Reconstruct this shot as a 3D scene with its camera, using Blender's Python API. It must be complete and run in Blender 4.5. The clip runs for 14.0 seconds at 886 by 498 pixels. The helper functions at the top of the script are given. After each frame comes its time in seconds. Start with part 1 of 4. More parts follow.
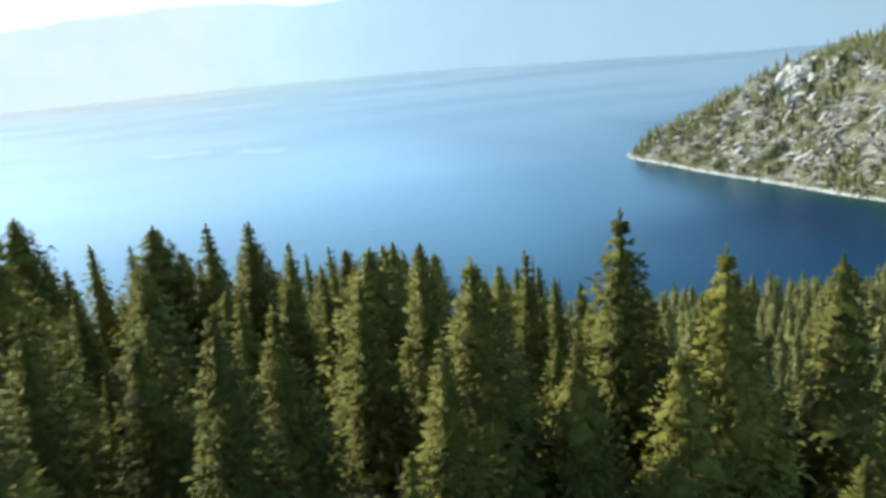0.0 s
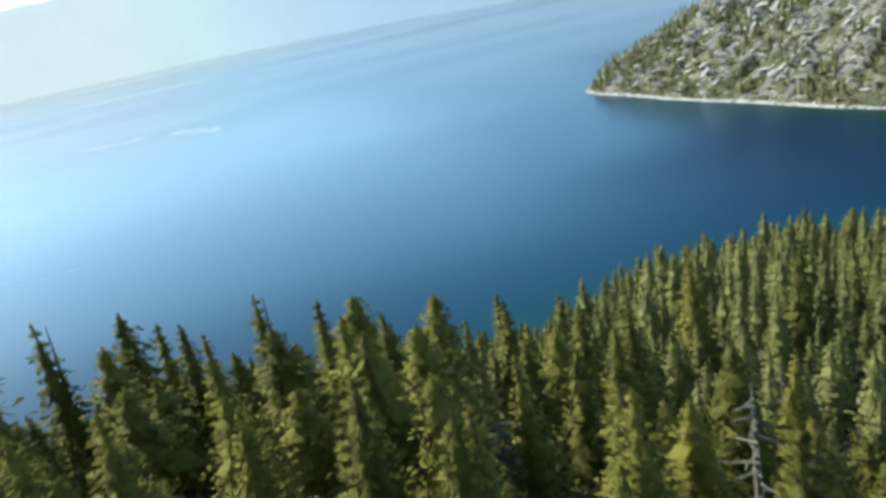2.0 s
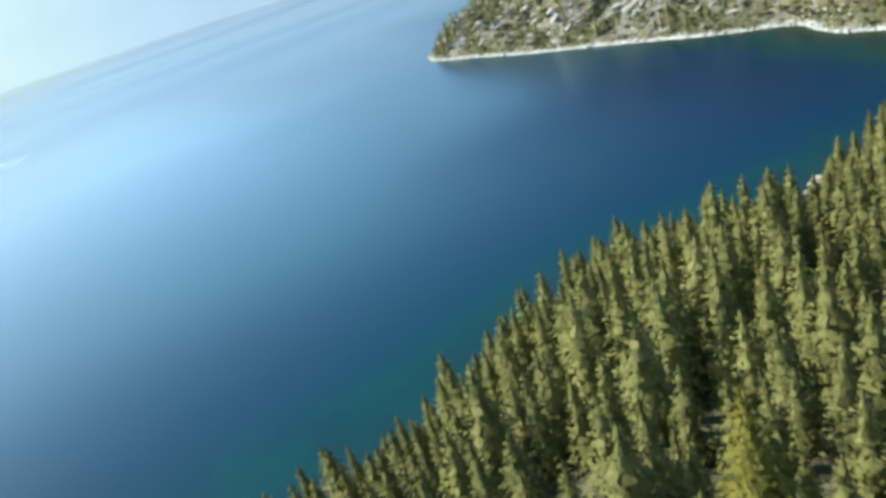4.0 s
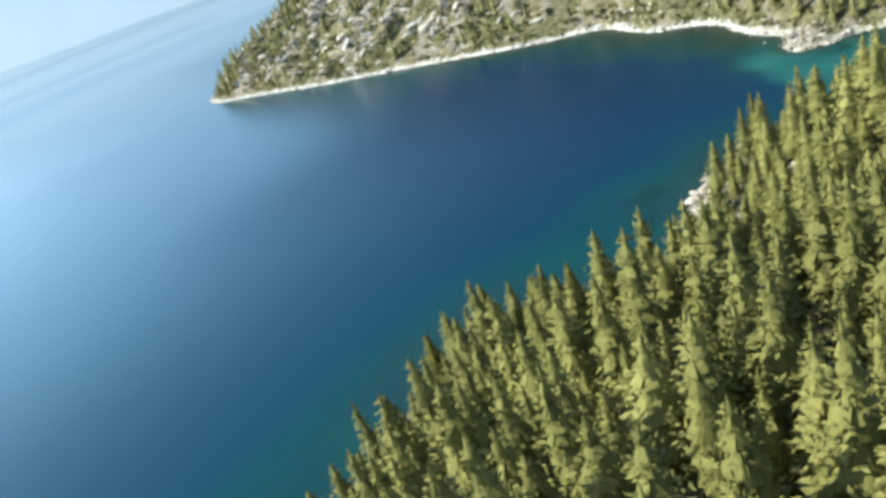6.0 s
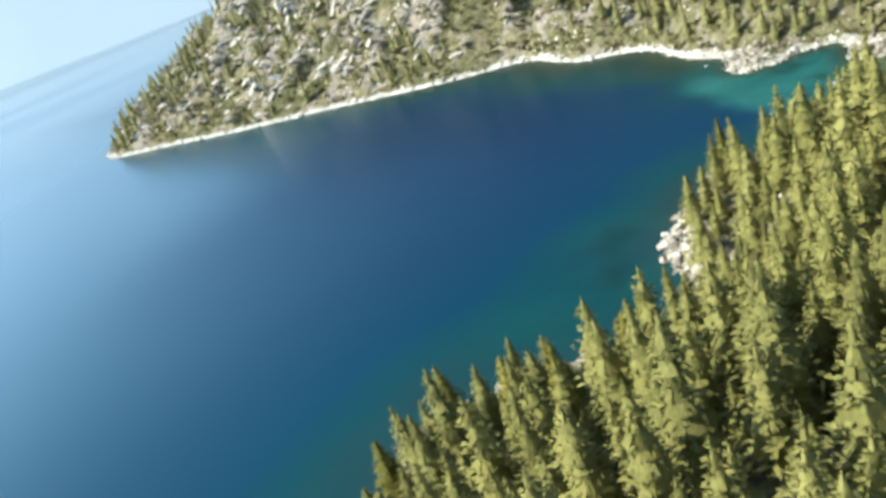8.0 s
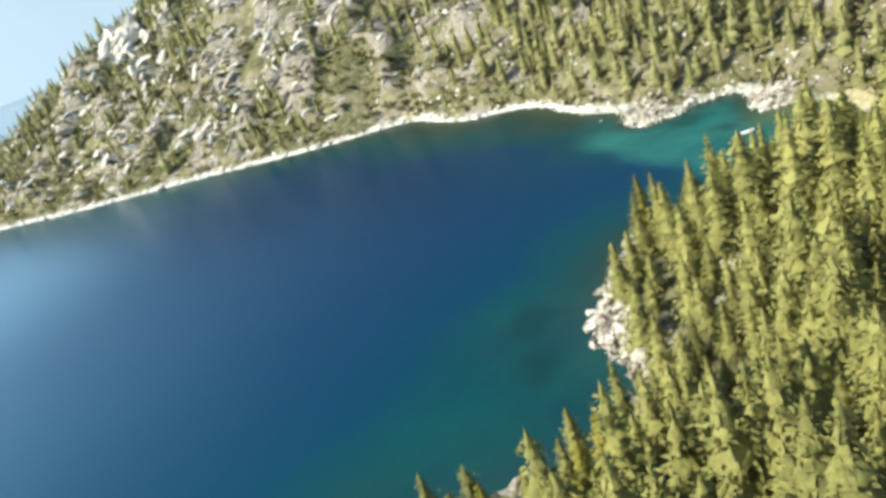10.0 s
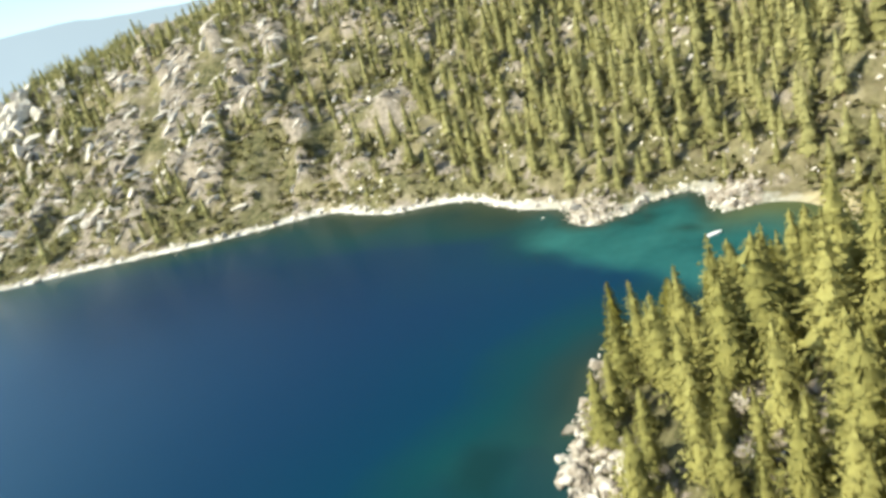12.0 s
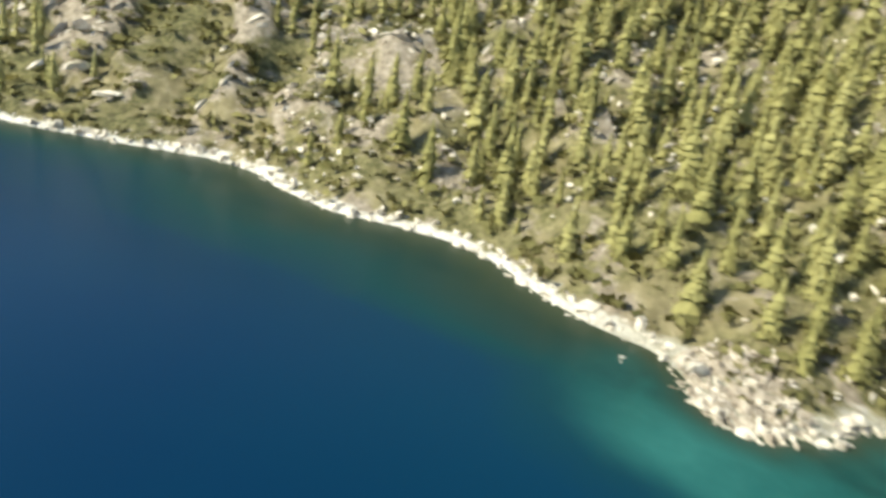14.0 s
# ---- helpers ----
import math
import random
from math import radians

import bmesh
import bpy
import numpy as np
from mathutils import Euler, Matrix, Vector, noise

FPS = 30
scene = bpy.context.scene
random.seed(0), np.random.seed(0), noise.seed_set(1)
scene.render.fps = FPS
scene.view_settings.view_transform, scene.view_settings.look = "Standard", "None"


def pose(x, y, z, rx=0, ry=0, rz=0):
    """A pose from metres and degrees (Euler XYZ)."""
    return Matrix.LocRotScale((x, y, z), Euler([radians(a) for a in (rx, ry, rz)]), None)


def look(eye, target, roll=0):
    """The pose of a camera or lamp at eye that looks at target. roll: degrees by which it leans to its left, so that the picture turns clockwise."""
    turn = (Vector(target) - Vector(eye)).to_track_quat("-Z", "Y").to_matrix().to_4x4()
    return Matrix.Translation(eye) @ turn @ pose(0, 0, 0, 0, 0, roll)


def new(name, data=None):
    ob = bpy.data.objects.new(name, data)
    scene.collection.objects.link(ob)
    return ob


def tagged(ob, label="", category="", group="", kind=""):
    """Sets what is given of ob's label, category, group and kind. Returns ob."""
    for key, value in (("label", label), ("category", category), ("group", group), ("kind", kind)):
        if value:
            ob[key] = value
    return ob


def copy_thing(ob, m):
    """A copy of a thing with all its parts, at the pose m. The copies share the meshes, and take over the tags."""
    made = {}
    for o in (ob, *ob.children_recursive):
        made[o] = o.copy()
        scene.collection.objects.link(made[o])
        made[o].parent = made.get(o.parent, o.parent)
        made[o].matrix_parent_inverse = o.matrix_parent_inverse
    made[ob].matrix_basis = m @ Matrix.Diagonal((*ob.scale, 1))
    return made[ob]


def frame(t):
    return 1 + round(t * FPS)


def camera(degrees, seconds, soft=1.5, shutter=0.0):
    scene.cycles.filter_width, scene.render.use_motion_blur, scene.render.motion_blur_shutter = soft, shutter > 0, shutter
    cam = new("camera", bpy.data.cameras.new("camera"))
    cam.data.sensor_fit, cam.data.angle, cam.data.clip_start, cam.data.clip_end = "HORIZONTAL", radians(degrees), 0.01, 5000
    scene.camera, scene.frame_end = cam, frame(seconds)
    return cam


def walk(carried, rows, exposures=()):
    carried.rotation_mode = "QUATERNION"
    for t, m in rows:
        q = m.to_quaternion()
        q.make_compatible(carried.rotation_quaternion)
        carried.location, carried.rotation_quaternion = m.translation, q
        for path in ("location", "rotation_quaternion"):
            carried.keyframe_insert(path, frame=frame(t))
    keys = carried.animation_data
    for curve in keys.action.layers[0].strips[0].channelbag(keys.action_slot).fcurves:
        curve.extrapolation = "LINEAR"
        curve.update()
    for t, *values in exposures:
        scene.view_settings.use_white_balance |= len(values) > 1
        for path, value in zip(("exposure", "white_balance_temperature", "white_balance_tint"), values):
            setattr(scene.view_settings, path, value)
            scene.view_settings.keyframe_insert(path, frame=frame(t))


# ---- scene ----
# A forested granite shore above a deep blue mountain lake, seen from a low-flying aircraft.
cam = camera(60.0, 14.0, soft=3.4, shutter=0.3)

# seconds, x, y, z, heading (clockwise from +y), pitch, bank
FLIGHT = [
    (0.0, -7.07, 37.09, 79.59, 6.51, -14.30, 5.74),
    (0.5, -6.66, 44.40, 78.82, 7.86, -17.26, 5.49),
    (1.0, -6.20, 52.07, 78.17, 7.96, -18.75, 7.26),
    (1.5, -5.72, 60.25, 77.29, 8.38, -18.43, 9.58),
    (2.0, -4.99, 68.52, 76.53, 9.05, -18.06, 12.10),
    (2.5, -3.98, 76.96, 75.64, 10.58, -18.73, 14.01),
    (5.0, 28.50, 143.16, 57.99, 25.25, -23.16, 20.92),
    (5.5, 31.44, 148.82, 56.51, 29.08, -23.51, 21.24),
    (6.0, 33.95, 153.83, 55.17, 32.78, -23.94, 21.17),
    (6.5, 36.29, 158.31, 54.21, 35.71, -24.04, 21.32),
    (7.0, 38.65, 162.70, 53.24, 37.06, -23.96, 21.84),
    (9.3, 52.50, 179.26, 48.53, 46.89, -22.28, 21.98),
    (9.5, 53.98, 180.61, 47.93, 48.30, -22.34, 21.97),
    (10.0, 57.51, 184.08, 46.53, 50.52, -22.15, 21.18),
    (10.5, 61.06, 187.38, 45.18, 53.80, -20.36, 20.45),
    (11.0, 64.43, 190.59, 44.27, 55.82, -19.53, 19.40),
    (11.5, 67.73, 193.44, 43.45, 57.42, -18.76, 18.76),
    (12.0, 72.39, 196.99, 42.05, 59.48, -17.63, 17.25),
    (12.1, 75.24, 198.54, 41.20, 60.68, -17.57, 16.15),
    (12.2, 78.36, 200.25, 40.27, 62.25, -17.56, 14.73),
    (12.3, 81.52, 201.97, 39.33, 63.95, -17.60, 13.11),
    (12.4, 84.69, 203.70, 38.39, 65.56, -17.67, 11.41),
    (12.5, 87.81, 205.40, 37.47, 66.84, -17.76, 9.76),
    (13.0, 102.91, 216.82, 33.90, 69.96, -18.53, 1.29),
    (13.5, 118.37, 227.22, 28.86, 71.38, -17.30, -4.37),
    (14.0, 134.14, 237.44, 24.64, 65.25, -16.19, -8.98),
]


def aim(x, y, z, heading, pitch, bank):
    h, p = radians(heading), radians(pitch)
    way = Vector((math.sin(h) * math.cos(p), math.cos(h) * math.cos(p), math.sin(p)))
    eye = Vector((x, y, z))
    return look(eye, eye + way * 100, -bank)


walk(cam, [(t, aim(*row)) for t, *row in FLIGHT],
     exposures=[(0.0, 0.45, 5650, -6), (2.5, 0.28, 5600, -6), (5.0, 0.55, 5950, -4), (9.5, 0.85, 6250, -2), (14.0, 0.78, 6950, -2)])

# ---- light ----
SUN_HEADING, SUN_HEIGHT = -50.0, 37.0
world = bpy.data.worlds.new("sky")
scene.world = world
world.use_nodes = True
wt = world.node_tree
sky = wt.nodes.new("ShaderNodeTexSky")
sky.sky_type = "NISHITA"
sky.sun_disc = False
sky.sun_elevation = radians(SUN_HEIGHT)
sky.sun_rotation = radians(SUN_HEADING)
sky.air_density, sky.dust_density, sky.ozone_density, sky.altitude = 1.0, 3.0, 1.2, 1900
wt.nodes["Background"].inputs["Strength"].default_value = 0.165
wt.links.new(sky.outputs[0], wt.nodes["Background"].inputs["Color"])
lamp = bpy.data.lights.new("sun", "SUN")
lamp.energy, lamp.angle, lamp.color = 5.0, radians(0.55), (1.0, 0.94, 0.84)
sun = new("sun", lamp)
sh, se = radians(SUN_HEADING), radians(SUN_HEIGHT)
toward = Vector((math.sin(sh) * math.cos(se), math.cos(sh) * math.cos(se), math.sin(se)))
sun.matrix_world = look(toward * 900, (0, 0, 0))


# ---- materials ----
class Nodes:
    """A node material, built by short calls."""

    def __init__(self, name):
        self.mat = bpy.data.materials.new(name)
        self.mat.use_nodes = True
        self.t = self.mat.node_tree
        self.bsdf = self.t.nodes["Principled BSDF"]

    def add(self, kind, **values):
        n = self.t.nodes.new(kind)
        for k, v in values.items():
            n.inputs[k].default_value = v
        return n

    def link(self, a, b):
        self.t.links.new(a, b)

    def pos(self):
        return self.t.nodes.new("ShaderNodeNewGeometry").outputs["Position"]

    def noise(self, scale, detail=4.0, rough=0.55, stretch=None, vec=None):
        n = self.add("ShaderNodeTexNoise", Scale=scale, Detail=detail, Roughness=rough)
        src = vec or self.pos()
        if stretch:
            m = self.t.nodes.new("ShaderNodeMapping")
            m.inputs["Scale"].default_value = stretch[:3]
            m.inputs["Rotation"].default_value = (0, 0, radians(stretch[3]) if len(stretch) > 3 else 0)
            self.link(src, m.inputs["Vector"])
            src = m.outputs[0]
        self.link(src, n.inputs["Vector"])
        return n.outputs["Fac"]

    def ramp(self, fac, stops, blend="LINEAR"):
        r = self.t.nodes.new("ShaderNodeValToRGB")
        r.color_ramp.interpolation = "EASE" if len(stops) == 2 else blend
        el = r.color_ramp.elements
        while len(el) < len(stops):
            el.new(0.5)
        for e, (p, c) in zip(el, stops):
            e.position = p
            e.color = (*c, 1) if len(c) == 3 else c
        self.link(fac, r.inputs[0])
        return r.outputs["Color"]

    def mix(self, fac, a, b, mode="MIX"):
        m = self.t.nodes.new("ShaderNodeMix")
        m.data_type, m.blend_type = "RGBA", mode
        for sock, v in ((m.inputs[0], fac), (m.inputs[6], a), (m.inputs[7], b)):
            if isinstance(v, (int, float)):
                sock.default_value = v
            elif isinstance(v, tuple):
                sock.default_value = (*v, 1)
            else:
                self.link(v, sock)
        return m.outputs[2]

    def math(self, op, a, b=0.0, c=0.0, clamp=False):
        m = self.t.nodes.new("ShaderNodeMath")
        m.operation, m.use_clamp = op, clamp
        for sock, v in zip(m.inputs, (a, b, c)):
            if isinstance(v, (int, float)):
                sock.default_value = v
            else:
                self.link(v, sock)
        return m.outputs[0]

    def attr(self, name):
        a = self.t.nodes.new("ShaderNodeAttribute")
        a.attribute_name = name
        return a.outputs["Fac"]

    def bump(self, height, strength, distance):
        b = self.add("ShaderNodeBump", Strength=strength, Distance=distance)
        self.link(height, b.inputs["Height"])
        self.link(b.outputs[0], self.bsdf.inputs["Normal"])

    def done(self, color=None, rough=0.8, spec=0.3):
        if color is not None:
            if isinstance(color, tuple):
                self.bsdf.inputs["Base Color"].default_value = (*color, 1)
            else:
                self.link(color, self.bsdf.inputs["Base Color"])
        if isinstance(rough, (int, float)):
            self.bsdf.inputs["Roughness"].default_value = rough
        else:
            self.link(rough, self.bsdf.inputs["Roughness"])
        if spec is not None:
            self.bsdf.inputs["Specular IOR Level"].default_value = spec
        return self.mat


def ground_material():
    n = Nodes("mountain_ground")
    sep = n.t.nodes.new("ShaderNodeSeparateXYZ")
    n.link(n.pos(), sep.inputs[0])
    dirt = n.ramp(n.noise(0.35, 6), [(0.3, (0.13, 0.11, 0.058)), (0.55, (0.25, 0.212, 0.118)), (0.75, (0.40, 0.345, 0.225))])
    scrub = n.ramp(n.noise(0.9, 5), [(0.35, (0.07, 0.068, 0.030)), (0.65, (0.19, 0.172, 0.080))])
    olive = n.ramp(n.noise(0.9, 5), [(0.35, (0.10, 0.095, 0.04)), (0.65, (0.25, 0.22, 0.11))])
    scrub = n.mix(n.ramp(n.math("DIVIDE", sep.outputs[1], 500.0), [(0.5, (0, 0, 0)), (0.72, (1, 1, 1))]), olive, scrub)
    litter = n.ramp(n.noise(1.3, 6, 0.7), [(0.35, (0.045, 0.034, 0.020)), (0.65, (0.125, 0.098, 0.060))])
    wooded = n.math("MULTIPLY", n.math("SUBTRACT", 1.0, n.attr("rocky")), 1.8, clamp=True)
    dirt = n.mix(wooded, dirt, litter)
    soil = n.mix(n.ramp(n.noise(0.06, 6, 0.65), [(0.40, (0, 0, 0)), (0.54, (1, 1, 1))]), dirt, scrub)
    granite = n.ramp(n.noise(0.8, 8, 0.7), [(0.32, (0.15, 0.12, 0.09)), (0.5, (0.30, 0.25, 0.195)), (0.70, (0.54, 0.465, 0.385))])
    rocky = n.ramp(n.noise(0.11, 7, 0.72, stretch=(1, 1, 2.2)), [(0.53, (0, 0, 0)), (0.66, (1, 1, 1))])
    land = n.mix(n.math("MULTIPLY", rocky, n.attr("rocky")), soil, granite)
    broken = n.math("ADD", n.attr("headland"), n.math("MULTIPLY", n.math("SUBTRACT", n.noise(0.3, 8, 0.8), 0.5), 2.2))
    land = n.mix(n.ramp(broken, [(0.42, (0, 0, 0)), (0.80, (0.9, 0.9, 0.9))]), land, granite)
    shore = n.math("ADD", sep.outputs[2], n.math("MULTIPLY", n.noise(0.25, 4), 2.4))
    edge = n.ramp(n.math("DIVIDE", shore, 5.0), [(0.32, (1, 1, 1)), (0.42, (0, 0, 0))])
    bleached = n.ramp(n.noise(1.2, 6, 0.7), [(0.3, (0.45, 0.41, 0.35)), (0.6, (0.80, 0.76, 0.69))])
    colour = n.mix(n.math("MULTIPLY", edge, n.attr("bank")), land, bleached)
    sand = n.ramp(n.noise(0.8, 5), [(0.3, (0.34, 0.27, 0.14)), (0.7, (0.56, 0.47, 0.27))])
    colour = n.mix(n.attr("sand"), colour, sand)
    n.bump(n.noise(0.7, 8, 0.75), 0.9, 0.9)
    return n.done(colour, 0.92, 0.15)


def granite_material(name, dark, mid, light):
    n = Nodes(name)
    c = n.ramp(n.noise(1.1, 8, 0.7), [(0.3, dark), (0.48, mid), (0.66, light)])
    info = n.t.nodes.new("ShaderNodeObjectInfo")
    c = n.mix(n.math("MULTIPLY", info.outputs["Random"], 0.35), c, mid)
    n.bump(n.noise(2.0, 8, 0.75), 0.8, 0.5)
    return n.done(c, 0.88, 0.2)


def needle_material(name, by_object, dark, mid, light):
    n = Nodes(name)
    if by_object:
        rnd = n.t.nodes.new("ShaderNodeObjectInfo").outputs["Random"]
    else:
        rnd = n.attr("tint")
    base = n.ramp(rnd, [(0.0, tuple(0.5 * (a + b) for a, b in zip(dark, mid))), (0.5, mid), (1.0, light)])
    isl = n.t.nodes.new("ShaderNodeNewGeometry").outputs["Random Per Island"]
    base = n.mix(n.ramp(isl, [(0.0, (0, 0, 0)), (1.0, (0.30, 0.30, 0.30))]), base, light)
    clump = n.noise(2.2, 5, 0.7, stretch=(1, 1, 0.55))
    base = n.mix(n.ramp(clump, [(0.34, (0.34, 0.34, 0.34)), (0.52, (0, 0, 0))]), base, dark)
    base = n.mix(n.ramp(clump, [(0.48, (0, 0, 0)), (0.68, (0.6, 0.6, 0.6))]), base, light)
    n.bump(n.noise(4.5, 4, 0.65), 0.8, 0.16)
    n.done(base, 0.75, 0.2)
    tr = n.t.nodes.new("ShaderNodeBsdfTranslucent")
    n.link(base, tr.inputs["Color"])
    mx = n.add("ShaderNodeMixShader", Fac=0.26)
    n.link(n.bsdf.outputs[0], mx.inputs[1])
    n.link(tr.outputs[0], mx.inputs[2])
    n.link(mx.outputs[0], n.t.nodes["Material Output"].inputs["Surface"])
    return n.mat


def bark_material():
    n = Nodes("pine_bark")
    c = n.ramp(n.noise(3.0, 6, 0.7, stretch=(3, 3, 0.6)), [(0.35, (0.06, 0.04, 0.028)), (0.65, (0.24, 0.15, 0.10))])
    n.bump(n.noise(6.0, 5, 0.6, stretch=(3, 3, 0.5)), 0.8, 0.06)
    return n.done(c, 0.95, 0.1)


def water_material():
    n = Nodes("lake_water")
    d = n.math("ADD", n.attr("depth"), n.math("MULTIPLY", n.math("SUBTRACT", n.noise(0.05, 5, 0.6), 0.5), n.math("MULTIPLY", n.attr("depth"), 0.7)))
    deep = n.ramp(n.math("DIVIDE", d, 40.0), [(0.0, (0.034, 0.044, 0.024)), (0.07, (0.014, 0.032, 0.024)), (0.20, (0.003, 0.034, 0.038)),
                                            (0.42, (0.0002, 0.024, 0.052)), (1.0, (0.0001, 0.018, 0.051))])
    bed = n.ramp(n.noise(0.09, 5, 0.6), [(0.30, (0.007, 0.050, 0.050)), (0.45, (0.013, 0.084, 0.078)), (0.7, (0.024, 0.118, 0.105))])
    # sky sheen of the outer water, put into the base colour
    deep = n.mix(n.math("MULTIPLY", n.attr("lake_sheen"), 0.62, clamp=True), deep, (0.003, 0.055, 0.078))
    deep = n.mix(n.math("MULTIPLY", n.attr("green_bank"), 0.65), deep, n.ramp(n.noise(0.07, 4, 0.6), [(0.35, (0.0015, 0.034, 0.044)), (0.65, (0.003, 0.052, 0.050))]))
    c = n.mix(n.attr("shelf"), deep, bed)
    c = n.mix(n.math("MULTIPLY", n.attr("dark_patch"), 0.75), c, (0.004, 0.026, 0.024))
    c = n.mix(n.math("MULTIPLY", n.attr("sandy"), 0.85), c, (0.085, 0.102, 0.040))
    slick = n.noise(0.0022, 2.5, 0.5, stretch=(0.7, 1.2, 1, -25))
    rough = n.ramp(slick, [(0.42, (0.35, 0.35, 0.35)), (0.60, (0.37, 0.37, 0.37))])
    n.bsdf.inputs["IOR"].default_value = 1.333
    n.bsdf.inputs["Coat IOR"].default_value = 1.333
    n.link(n.ramp(slick, [(0.40, (0.20, 0.20, 0.20)), (0.62, (0.245, 0.245, 0.245))]), n.bsdf.inputs["Coat Roughness"])
    n.link(n.math("MULTIPLY_ADD", n.attr("lake_sheen"), 0.18, 0.03), n.bsdf.inputs["Specular IOR Level"])
    n.link(n.math("MULTIPLY_ADD", n.attr("lake_sheen"), 0.62, 0.38), n.bsdf.inputs["Coat Weight"])
    return n.done(c, rough, None)


def mountain_material():
    """Far range across the lake, a plain glowing distance with haze painted in."""
    n = Nodes("distant_range")
    sep = n.t.nodes.new("ShaderNodeSeparateXYZ")
    n.link(n.pos(), sep.inputs[0])
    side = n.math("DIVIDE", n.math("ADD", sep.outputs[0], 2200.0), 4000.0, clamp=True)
    # whiter to the west: sun glare put into the emission colour
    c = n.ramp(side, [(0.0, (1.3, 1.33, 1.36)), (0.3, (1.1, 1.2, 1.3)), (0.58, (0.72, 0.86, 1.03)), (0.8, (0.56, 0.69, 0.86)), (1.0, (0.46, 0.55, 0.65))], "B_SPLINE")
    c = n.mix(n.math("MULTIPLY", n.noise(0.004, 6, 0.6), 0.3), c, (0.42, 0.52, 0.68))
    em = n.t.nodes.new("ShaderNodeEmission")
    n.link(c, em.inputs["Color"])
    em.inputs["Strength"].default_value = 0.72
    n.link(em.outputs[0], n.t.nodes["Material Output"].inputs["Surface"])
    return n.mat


GROUND = ground_material()
GRANITE = granite_material("granite", (0.13, 0.10, 0.075), (0.36, 0.30, 0.235), (0.64, 0.56, 0.46))
PALE = granite_material("bleached_granite", (0.32, 0.265, 0.20), (0.66, 0.585, 0.485), (0.86, 0.80, 0.70))
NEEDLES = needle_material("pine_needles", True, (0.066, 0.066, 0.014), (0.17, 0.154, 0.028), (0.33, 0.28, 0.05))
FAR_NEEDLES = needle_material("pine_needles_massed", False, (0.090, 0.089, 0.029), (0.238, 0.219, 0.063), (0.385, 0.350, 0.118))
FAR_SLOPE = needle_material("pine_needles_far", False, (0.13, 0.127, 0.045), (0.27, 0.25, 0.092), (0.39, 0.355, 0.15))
SHRUB = needle_material("shrub_leaves", False, (0.06, 0.062, 0.022), (0.15, 0.140, 0.052), (0.27, 0.24, 0.10))
BARK = bark_material()
WATER = water_material()
RANGE = mountain_material()


# ---- mesh helpers ----
def mesh_of(name, verts, faces, material, smooth=False):
    me = bpy.data.meshes.new(name)
    v = np.asarray(verts, dtype=np.float32)
    f = np.asarray(faces, dtype=np.int32)
    me.vertices.add(len(v))
    me.vertices.foreach_set("co", v.ravel())
    k = f.shape[1]
    me.loops.add(f.size)
    me.loops.foreach_set("vertex_index", f.ravel())
    me.polygons.add(len(f))
    me.polygons.foreach_set("loop_start", np.arange(0, f.size, k, dtype=np.int32))
    me.polygons.foreach_set("loop_total", np.full(len(f), k, dtype=np.int32))
    me.polygons.foreach_set("use_smooth", np.full(len(f), smooth))
    me.materials.append(material)
    me.update(calc_edges=True)
    return me


def point_values(me, name, values):
    a = me.attributes.new(name, "FLOAT", "POINT")
    a.data.foreach_set("value", np.asarray(values, dtype=np.float32))


def part_of(name, me, parent, label=""):
    ob = new(name, me)
    ob.parent = parent
    return tagged(ob, label=label)


RNG = np.random.default_rng(7)
LATTICE = np.random.default_rng(3).random((256, 256))


def value_noise(x, y):
    xi, yi = np.floor(x).astype(int), np.floor(y).astype(int)
    fx, fy = x - xi, y - yi
    fx, fy = fx * fx * (3 - 2 * fx), fy * fy * (3 - 2 * fy)
    g = lambda i, j: LATTICE[i % 256, j % 256]
    return ((g(xi, yi) * (1 - fx) + g(xi + 1, yi) * fx) * (1 - fy) + (g(xi, yi + 1) * (1 - fx) + g(xi + 1, yi + 1) * fx) * fy)


def fbm(x, y, scale, octaves=4):
    total, amp = 0.0, 0.5
    for k in range(octaves):
        total = total + amp * (value_noise(x * scale + 17.3 * k, y * scale - 9.1 * k) - 0.5)
        scale, amp = scale * 2.03, amp * 0.5
    return total * 2


# ---- the lie of the land ----
# the waterline: land lies south and east of it
WOODED_BANK = [(-4500, -700), (-900, 120), (-300, 190), (-120, 200), (-40, 203), (0, 206), (22, 211), (40, 217), (55, 223), (67, 228), (78, 232),
               (88, 231), (96, 224), (102, 217), (108, 213), (113, 213.5), (118, 217), (122, 221.5), (127, 223.5), (135, 223.5), (143, 224.5), (148, 222)]
COVE = [(152, 217.5), (156, 212), (160, 207), (163, 202), (166, 198.5), (171, 196.5), (176, 197.5), (181, 200), (185, 202.5), (188, 205.5),
        (189, 211), (187, 215), (190, 217.5), (195, 219), (199.5, 221), (199, 225), (197, 228.5), (192, 232), (189.2, 236), (190.5, 240),
        (195, 242), (200, 246), (201, 251.5), (206, 260)]
FAR_SHORE = [(211, 265.5), (214.5, 272), (215, 280), (213, 290), (216.5, 301), (221, 309), (222, 318), (217, 331), (213, 343), (209, 362),
             (205, 385), (200, 405), (195, 426), (190, 449), (186, 480), (181, 505), (178, 520), (181, 536), (193, 552), (218, 572),
             (265, 604), (360, 670), (700, 900), (4500, 2600)]
COAST = np.array(WOODED_BANK + COVE + FAR_SHORE, dtype=float)


